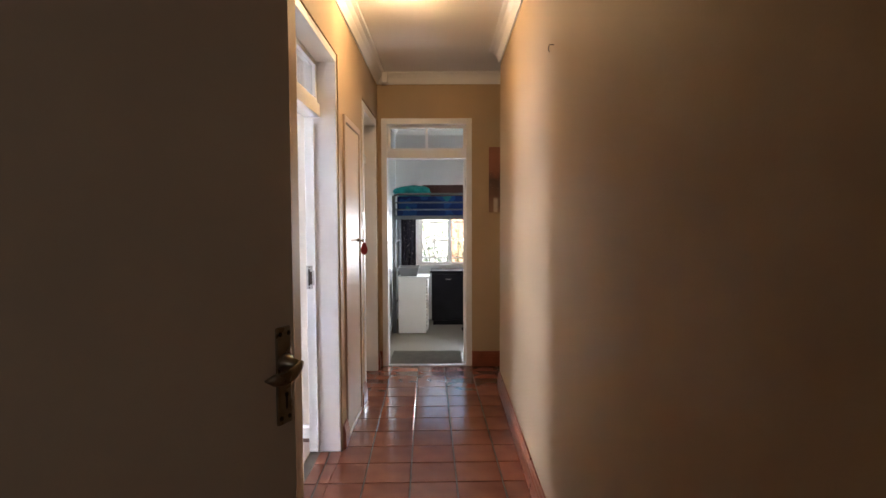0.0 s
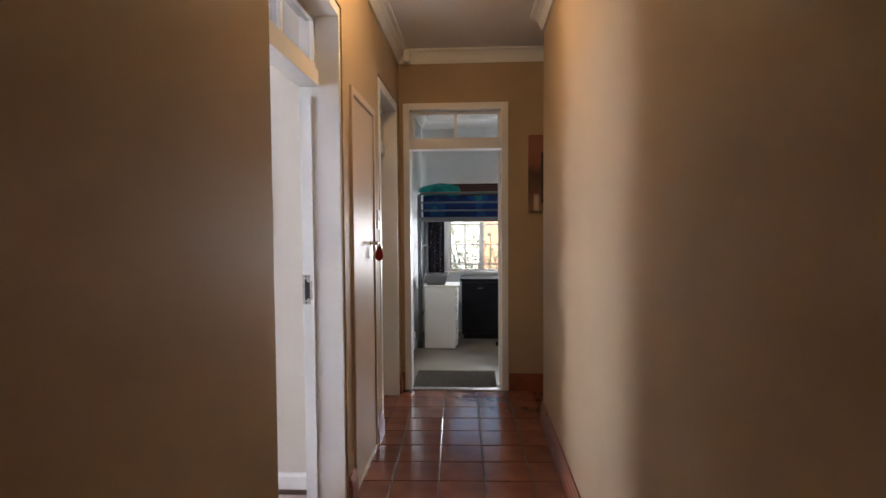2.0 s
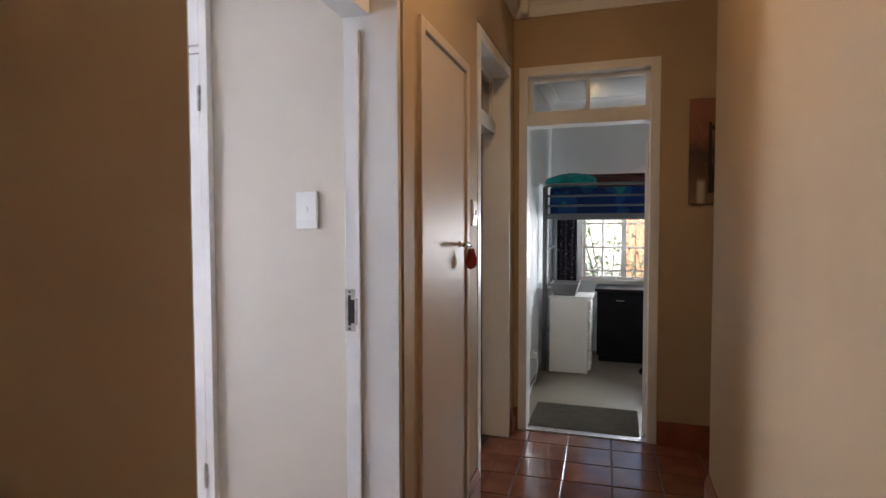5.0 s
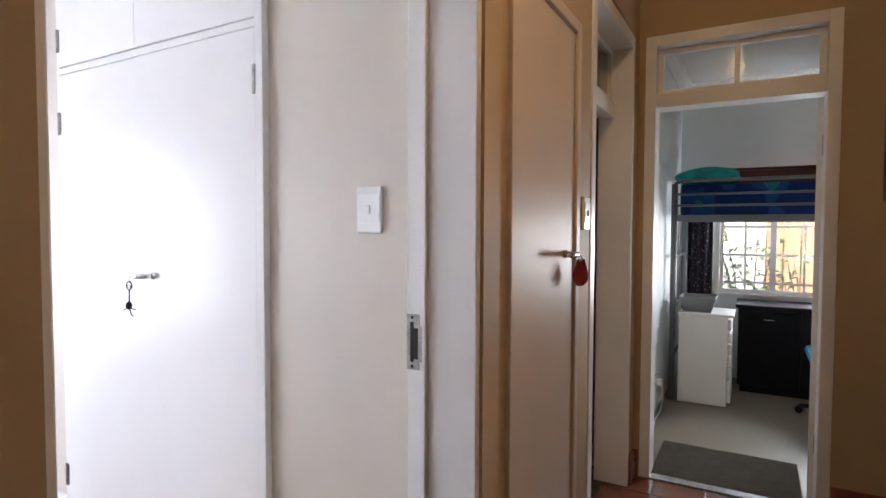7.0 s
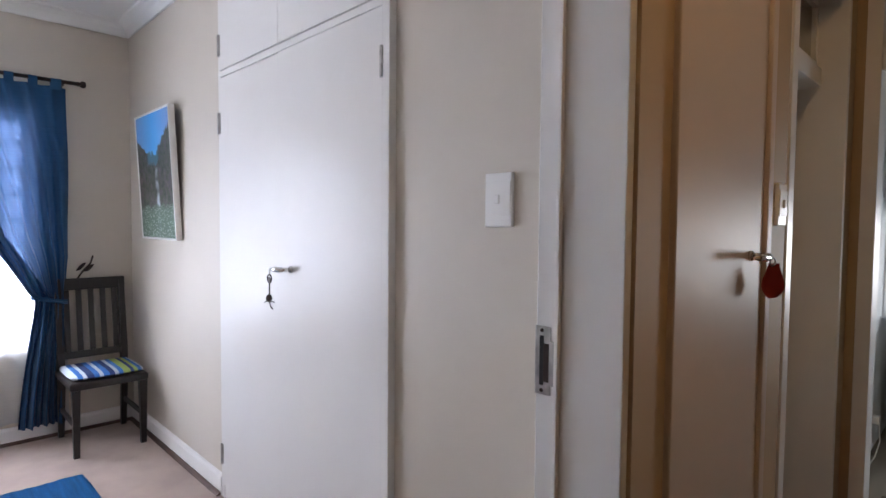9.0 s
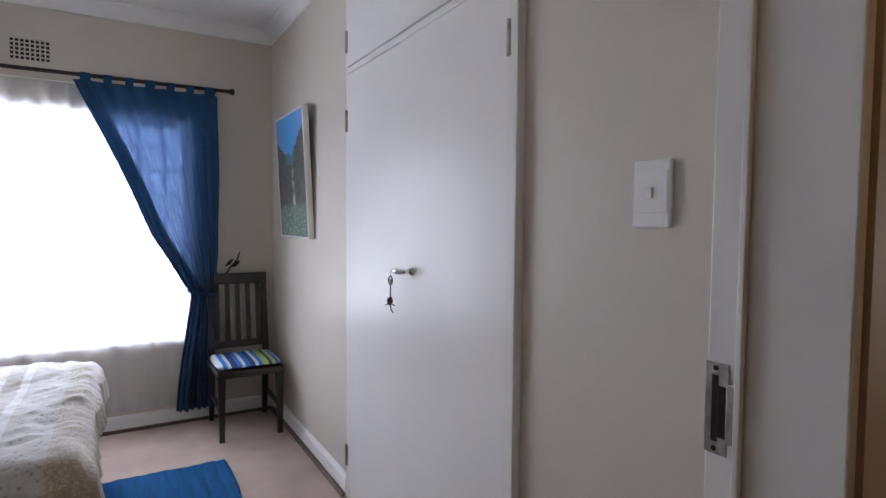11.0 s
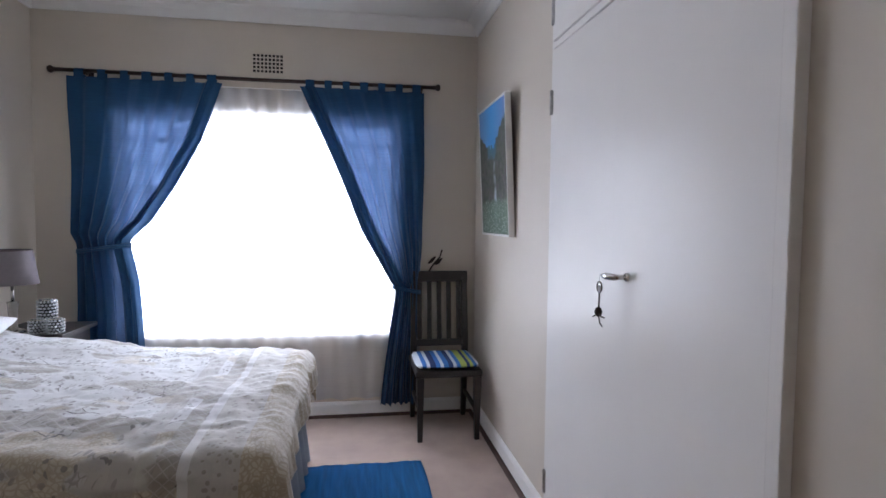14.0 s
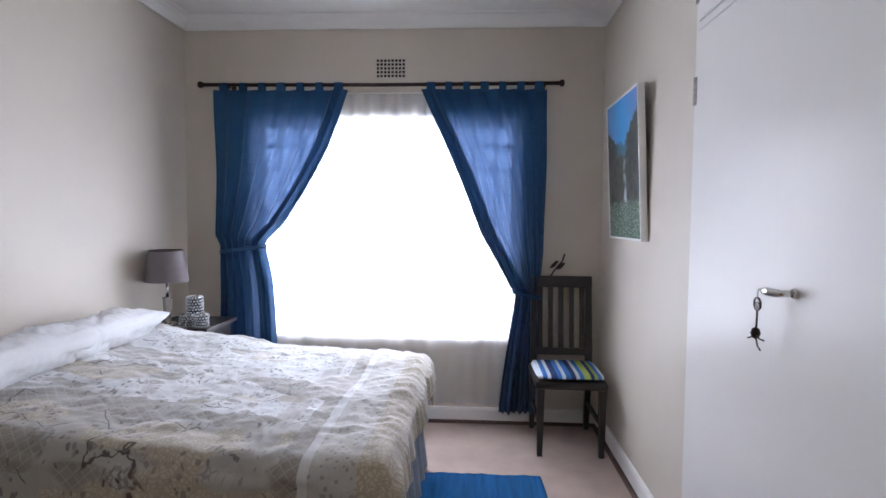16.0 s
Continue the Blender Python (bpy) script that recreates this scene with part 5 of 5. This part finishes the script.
# small dark ornament behind the chair
orn = thing("wall_ornament", (WW + 0.03, 4.17, 1.0), "small dark metal leaf ornament behind the chair", "ornament")
part("stalk", tube([(WW + 0.04, 4.15, 0.99), (WW + 0.035, 4.19, 1.05), (WW + 0.03, 4.235, 1.10), (WW + 0.03, 4.25, 1.15)], 0.006, 6), DARK_IRON, orn)
for y, z, w in ((4.18, 1.08, 0.05), (4.225, 1.07, 0.045)):
    part("leaf", sheet(lambda u, v: (WW + 0.035 + 0.008 * math.sin(3.1 * v), y + (v - 0.5) * 0.06, z + (v - 0.5) * w + (u - 0.5) * 0.032 * math.sin(math.pi * v)), 4, 8, 0.003), DARK_IRON, orn)

# ---- rug ----
rg = thing("rug", (-2.85, 3.68, 0), "bright blue woven cotton rug on the carpet", "rug")
part("weave", sheet(lambda u, v: (-3.27 + 0.95 * u + 0.006 * math.sin(20 * v), 3.33 + 0.69 * v + 0.010 * math.sin(6 * u) , 0.010 + 0.006 * noise.noise(Vector((u * 6, v * 4, 0))) + 0.0012 * math.sin(60 * v + 2 * math.sin(9 * u))), 60, 80, 0.008), RUG_BLUE, rg, smooth=True)

# ---- far bedroom ----
w2 = thing("window_2", (0.72, FY1 + 0.1, FZ0), "white cottage-pane window to a sunny garden", "window", kind="structure")
part("window_frame", boxes((FW0, FW0 + 0.05, FY1 + 0.06, FY1 + 0.11, FZ0, FZ1), (FW1 - 0.05, FW1, FY1 + 0.06, FY1 + 0.11, FZ0, FZ1), (FW0 + 0.05, FW1 - 0.05, FY1 + 0.06, FY1 + 0.11, FZ0, FZ0 + 0.05), (FW0 + 0.05, FW1 - 0.05, FY1 + 0.06, FY1 + 0.11, FZ1 - 0.05, FZ1)), ENAMEL, w2)
for x, w in ((0.0, 0.014), (0.195, 0.009), (0.415, 0.024), (0.655, 0.009), (0.90, 0.024), (1.14, 0.009)):
    part("mullion", boxes((x - w, x + w, FY1 + 0.065, FY1 + 0.10, FZ0 + 0.05, FZ1 - 0.05)), ENAMEL, w2)
for z in (0.885, 1.14, 1.40, 1.66):
    part("glazing_bar", boxes((FW0 + 0.05, FW1 - 0.05, FY1 + 0.068, FY1 + 0.097, z - 0.009, z + 0.009)), ENAMEL, w2)
p2 = part("pane", boxes((FW0 + 0.05, FW1 - 0.05, FY1 + 0.081, FY1 + 0.084, FZ0 + 0.05, FZ1 - 0.05)), GLASS, w2)
p2.visible_shadow = False
part("window_sill", boxes((FW0, FW1, FY1 - 0.03, FY1 + 0.06, FZ0 + 0.001, FZ0 + 0.02), bevel=0.003), ENAMEL, w2)

loft = thing("loft_bed", (0.6, 8.3, 0), "grey tubular metal loft bed over a desk", "loft bed")
LB = 7.90
for x, y in ((-0.30, LB), (1.65, LB), (-0.30, 8.72), (1.65, 8.72)):
    part("post", tube([(x, y, 0), (x, y, 1.74)], 0.024, 10), BUNK_GREY, loft, smooth=True)
for y in (LB, 8.72):
    part("side_rail", boxes((-0.28, 1.63, y - 0.014, y + 0.014, 1.44, 1.49), bevel=0.005), BUNK_GREY, loft)
part("guard_rail", tube([(-0.30, LB, 1.74), (-0.24, LB, 1.76), (1.65, LB, 1.76)], 0.014, 8), BUNK_GREY, loft, smooth=True)
for z in (1.565, 1.655):
    part("guard_bar", tube([(-0.30, LB, z), (1.65, LB, z)], 0.010, 8), BUNK_GREY, loft, smooth=True)
for z in (0.35, 0.75, 1.15):
    part("rung", tube([(-0.30, LB, z), (-0.30, 8.72, z)], 0.012, 8), BUNK_GREY, loft)
for k in range(9):
    x = -0.2 + k * 0.225
    part("slat", boxes((x, x + 0.07, LB + 0.014, 8.706, 1.455, 1.472)), BUNK_GREY, loft)
lb = thing("mattress", (0.67, 8.3, 1.49), "loft bed mattress in blue and green bedding", "mattress")
part("bedding", sheet(lambda u, v: (-0.26 + 1.88 * u, LB + 0.02 + (0.03 - 0.05 * math.sin(math.pi * min(1, 2.6 * v)) * 0.6 if v < 0.38 else (v - 0.38) / 0.62 * 0.76), 1.492 + (0.24 * v / 0.38 if v < 0.38 else 0.24) + 0.012 * noise.noise(Vector((u * 9, v * 7, 2)))), 60, 30, 0.01), BUNK_CLOTH, lb, smooth=True)
tp = thing("fleece_cushion", (-0.08, 8.15, 1.73), "crumpled teal fleece cushion on the loft bed", "cushion")
part("pad", spin(sheet(lambda u, v: Vector((0.25 * math.cos(2 * math.pi * u) * math.sin(math.pi * v), 0.17 * math.sin(2 * math.pi * u) * math.sin(math.pi * v), 0.075 * math.cos(math.pi * v))) * (1 + 0.25 * noise.noise(Vector((math.cos(2 * math.pi * u) * 2, math.sin(2 * math.pi * u) * 2, 3 * v)))), 32, 18), Matrix.Translation((-0.07, 8.12, 1.80))), TEAL, tp, smooth=True)
pl = thing("wooden_headboard", (0.85, 8.7, 1.75), "dark mahogany board with a moulded top above the mattress", "board")
part("board", boxes((0.05, 1.66, 8.745, 8.775, 1.60, 1.90), bevel=0.004), RED_WOOD, pl)
part("cap", boxes((0.03, 1.68, 8.735, 8.785, 1.90, 1.925), bevel=0.006), RED_WOOD, pl)

dr = thing("chest_of_drawers", (-0.05, 8.06, 0), "white plastic chest of drawers with scalloped drawer edges", "chest of drawers")
part("body", boxes((-0.25, 0.10, 7.86, 8.24, 0.0, 0.70), bevel=0.008), WHITE_PLASTIC, dr)
part("top", boxes((-0.255, 0.145, 7.85, 8.25, 0.70, 0.72), bevel=0.008), WHITE_PLASTIC, dr)
for k in range(7):
    z = 0.03 + k * 0.094
    part("drawer_front", boxes((0.10, 0.128, 7.875, 8.225, z, z + 0.086), bevel=0.012), WHITE_PLASTIC, dr)
ty = thing("storage_tray", (-0.12, 8.02, 0.72), "grey plastic tray on the white drawers", "tray")
tray_bm = bmesh.new()
lo = [(-0.22, 7.90), (-0.02, 7.90), (-0.02, 8.15), (-0.22, 8.15)]
hi = [(-0.25, 7.87), (0.01, 7.87), (0.01, 8.18), (-0.25, 8.18)]
va = [tray_bm.verts.new((x, y, 0.722)) for x, y in lo]
vb = [tray_bm.verts.new((x, y, 0.83)) for x, y in hi]
tray_bm.faces.new(va[::-1])
for k in range(4):
    tray_bm.faces.new((va[k], va[(k + 1) % 4], vb[(k + 1) % 4], vb[k]))
bmesh.ops.solidify(tray_bm, geom=tray_bm.faces[:], thickness=0.006)
part("bin", tray_bm, GREY_TRAY, ty)
part("rim", tube([(*p, 0.83) for p in hi + hi[:1]], 0.008, 6, False), GREY_TRAY, ty)

dk = thing("desk_cabinet", (0.9, 8.6, 0), "near-black low cabinet with doors under the window", "cabinet")
part("body", boxes((0.16, 1.50, 8.40, 8.80, 0.06, 0.715), bevel=0.004), NAVY, dk)
part("top", boxes((0.14, 1.52, 8.36, 8.82, 0.715, 0.745), bevel=0.005), NAVY, dk)
part("plinth", boxes((0.18, 1.48, 8.42, 8.78, 0.0, 0.06)), NAVY, dk)
for k in range(3):
    x0 = 0.17 + k * 0.44
    d = part("door", boxes((x0, x0 + 0.43, 8.382, 8.399, 0.075, 0.70), bevel=0.003), NAVY, dk)
    part("handle", tube([(x0 + 0.18, 8.382, 0.63), (x0 + 0.18, 8.365, 0.63), (x0 + 0.25, 8.365, 0.63), (x0 + 0.25, 8.382, 0.63)], 0.005, 6), CHROME, d, "chrome bar handle")
dc = thing("desk_chair", (0.86, 7.98, 0), "swivel desk chair with a turquoise seat and dark back", "chair")
TURQ = mat("turquoise_fabric", (0.01, 0.25, 0.42), 0.85, vary=0.2, scale=14, grain=300, bump=0.2)
part("seat", boxes((0.62, 1.06, 7.78, 8.20, 0.42, 0.49), bevel=0.03), TURQ, dc)
part("backrest", boxes((0.66, 1.02, 7.72, 7.77, 0.60, 0.98), bevel=0.022), NAVY, dc)
part("back_bar", boxes((0.81, 0.87, 7.765, 7.80, 0.40, 0.66), bevel=0.006), NAVY, dc)
part("gas_lift", lathe([(0.0, 0.07), (0.025, 0.07), (0.025, 0.42), (0.0, 0.42)], (0.84, 7.98, 0), 14), NAVY, dc, smooth=True)
for k in range(5):
    a = k * 2 * math.pi / 5 + 0.5
    part("foot", tube([(0.84, 7.98, 0.09), (0.84 + 0.26 * math.cos(a), 7.98 + 0.26 * math.sin(a), 0.055)], [0.022, 0.014], 8), NAVY, dc)
    part("castor", lathe([(0.0, -0.02), (0.026, -0.018), (0.026, 0.018), (0.0, 0.02)], (0.84 + 0.26 * math.cos(a), 7.98 + 0.26 * math.sin(a), 0.027), 14, "y"), NAVY, dc)
c2 = thing("dark_curtain", (-0.2, 8.78, 0.76), "dark floral curtain beside the far window", "curtain")
part("panel", sheet(lambda u, v: (-0.335 + 0.265 * u, 8.78 + 0.022 * math.sin(2 * math.pi * 4.5 * u + v), 1.48 - 0.72 * v), 50, 12), FLORAL, c2, smooth=True)
part("gather_band", sheet(lambda u, v: (-0.34 + 2.0 * u, 8.775 + 0.016 * math.sin(2 * math.pi * 24 * u), 1.60 - 0.13 * v + 0.012 * math.sin(2 * math.pi * 14 * u) * v), 160, 4), FLORAL, c2)
mt = thing("doormat", (0.15, 6.65, 0), "flat grey woven doormat inside the end door", "doormat")
part("mat", sheet(lambda u, v: (-0.22 + 0.73 * u, 6.37 + 0.54 * v, 0.006 + 0.003 * noise.noise(Vector((u * 4, v * 3, 0)))), 24, 18, 0.006), GREY_MAT, mt)
ml = thing("wall_socket", (FX0, 7.45, 0.16), "white wall socket with a plug and hanging cable", "socket")
part("plate", boxes((FX0, FX0 + 0.012, 7.40, 7.52, 0.20, 0.29), bevel=0.003), WHITE_PLASTIC, ml)
part("plug", boxes((FX0 + 0.012, FX0 + 0.055, 7.43, 7.48, 0.215, 0.265), bevel=0.008), WHITE_PLASTIC, ml)
part("cable", tube([(FX0 + 0.05, 7.455, 0.22), (FX0 + 0.06, 7.45, 0.12), (FX0 + 0.04, 7.44, 0.02), (FX0 + 0.03, 7.30, 0.01), (FX0 + 0.05, 7.05, 0.01)], 0.004, 6), CABLE, ml)

# ---- garden seen through the far window ----
gd = structure("ground", boxes((-40, 40, 9.05, 90, -0.3, -0.2)), mat("lawn", (0.10, 0.14, 0.05), 0.95, vary=0.4, scale=3, grain=60, bump=0.4), "sunny lawn outside the far window", "ground")
FENCE = mat("red_brown_fence_wood", (0.80, 0.42, 0.26), 0.7, vary=0.3, scale=3, grain=60, bump=0.2, stretch=(4, 4, 0.3), random_part=0.2)
fence = thing("fence", (1.0, 12.0, -0.2), "red-brown board fence in the garden", "fence")
for k in range(20):
    x = 0.42 + k * 0.205
    part("board", boxes((x, x + 0.185, 12.0, 12.03, -0.2, 1.75 + 0.02 * math.sin(k * 3.1)), bevel=0.004), FENCE, fence)
structure("garden_wall", boxes((-5, 0.40, 12.0, 12.2, -0.2, 1.9)), mat("white_garden_wall", (0.82, 0.80, 0.76), 0.9, vary=0.08, scale=2), "sunlit white garden wall beside the fence", "wall")
LEAF = mat("green_leaves", (0.36, 0.46, 0.26), 0.6, vary=0.4, scale=20, grain=60, bump=0.1)
BARK = mat("grey_bark", (0.30, 0.25, 0.20), 0.9, vary=0.3, scale=12, grain=80, bump=0.5)


def bush(cx, cy, h, n, seed):
    root = thing("bush", (cx, cy, -0.2), "leafy garden shrub in front of the fence", "shrub", "garden shrubs")
    rnd = random.Random(seed)
    stems = []
    for k in range(5):
        a = rnd.uniform(0, 6.28)
        tip = Vector((cx + 0.4 * math.cos(a), cy + 0.25 * math.sin(a), h * rnd.uniform(0.6, 1.0)))
        stems.append(tip)
        part("branch", tube([(cx, cy, -0.2), ((cx + tip.x) / 2 + 0.05, (cy + tip.y) / 2, tip.z * 0.45), tip], [0.013, 0.008, 0.004], 6), BARK, root)
    bm = bmesh.new()
    for _ in range(n):
        t = rnd.choice(stems)
        s = rnd.uniform(0.25, 1.05)
        c = Vector((cx + (t.x - cx) * s + rnd.gauss(0, 0.11), cy + (t.y - cy) * s + rnd.gauss(0, 0.11), -0.2 + (t.z + 0.2) * s + rnd.gauss(0, 0.09)))
        d = Vector((rnd.gauss(0, 1), rnd.gauss(0, 1), rnd.gauss(0, 1))).normalized() * rnd.uniform(0.03, 0.06)
        o = d.orthogonal().normalized() * d.length * 0.35
        bm.faces.new([bm.verts.new(c - d), bm.verts.new(c + o), bm.verts.new(c + d), bm.verts.new(c - o)])
    tagged(part("foliage", bm, LEAF, root), kind="stuff")
    return root


bush(0.15, 11.0, 1.9, 380, 11)
bush(0.75, 11.3, 1.3, 260, 12)

# ---- hall floor tiles ----
PX, PY, X0, Y0, SKEW = 0.256, 0.2457, 0.131, 4.397, radians(1.7)
tile_root = thing("floor_hall", (0.25, 3.0, 0), "worn terracotta quarry tiles with dark grout joints", "tile floor", kind="structure")
G = 0.0038
rnd = random.Random(4)


def tile_mesh(poly):
    """A flat tile with a worn, bevelled rim from the corners of its outline."""
    bm = bmesh.new()
    top = [bm.verts.new((x, y, 0.0)) for x, y in poly]
    face = bm.faces.new(top)
    if face.normal.z < 0:
        face.normal_flip()
    down = bmesh.ops.extrude_face_region(bm, geom=[face])
    for v in top:
        v.co.z = -0.012
    me = bpy.data.meshes.new("tile")
    lid = [e for e in bm.edges if all(v.co.z > -0.001 for v in e.verts)]
    bmesh.ops.bevel(bm, geom=lid, offset=0.003, segments=2, profile=0.5, affect="EDGES")
    bmesh.ops.recalc_face_normals(bm, faces=bm.faces)
    bm.to_mesh(me)
    bm.free()
    me.materials.append(TILE)
    return me


def cut(poly, axis, lim, keep_less):
    out = []
    for a, b in zip(poly, poly[1:] + poly[:1]):
        ia, ib = ((a[axis] <= lim) == keep_less), ((b[axis] <= lim) == keep_less)
        if ia:
            out.append(a)
        if ia != ib:
            k = (lim - a[axis]) / (b[axis] - a[axis])
            out.append((a[0] + (b[0] - a[0]) * k, a[1] + (b[1] - a[1]) * k))
    return out


def corner(i, j):
    u, v = i * PX, j * PY
    return X0 + u * math.cos(SKEW) - v * math.sin(SKEW), Y0 + u * math.sin(SKEW) + v * math.cos(SKEW)


WHOLE = [(-PX / 2 + G, -PY / 2 + G), (PX / 2 - G, -PY / 2 + G), (PX / 2 - G, PY / 2 - G), (-PX / 2 + G, PY / 2 - G)]
WHOLE = [(x * math.cos(SKEW) - y * math.sin(SKEW), x * math.sin(SKEW) + y * math.cos(SKEW)) for x, y in WHOLE]
whole_mesh = tile_mesh(WHOLE)


def lay(xmin, xmax, ymin, ymax):
    for i in range(-4, 12):
        for j in range(-19, 10):
            cx, cy = corner(i + 0.5, j + 0.5)
            if cx < xmin - 0.2 or cx > xmax + 0.2 or cy < ymin - 0.2 or cy > ymax + 0.2:
                continue
            poly = [(cx + x, cy + y) for x, y in WHOLE]
            clipped = poly
            for axis, lim, less in ((0, xmin, False), (0, xmax, True), (1, ymin, False), (1, ymax, True)):
                clipped = cut(clipped, axis, lim, less) if clipped else clipped
            if len(clipped) < 3:
                continue
            w, d = (max(q[k] for q in clipped) - min(q[k] for q in clipped) for k in (0, 1))
            if w < 0.014 or d < 0.014:
                continue
            me = whole_mesh if clipped == poly else tile_mesh([(x - cx, y - cy) for x, y in clipped])
            ob = new("tile", me)
            ob.parent = tile_root
            ob.location = Vector((cx, cy, rnd.uniform(-0.0010, 0.0))) - ORIGIN[tile_root.name]
            ob.rotation_euler = (rnd.gauss(0, 0.0012), rnd.gauss(0, 0.0012), 0)


lay(LW, RW, 0.2, END - 0.003)
lay(RW, 2.3, 5.60, END - 0.003)
lay(-0.44, LW, D0 + 0.015, DJ - 0.001)
lay(-0.44, LW, 5.377, 6.13)
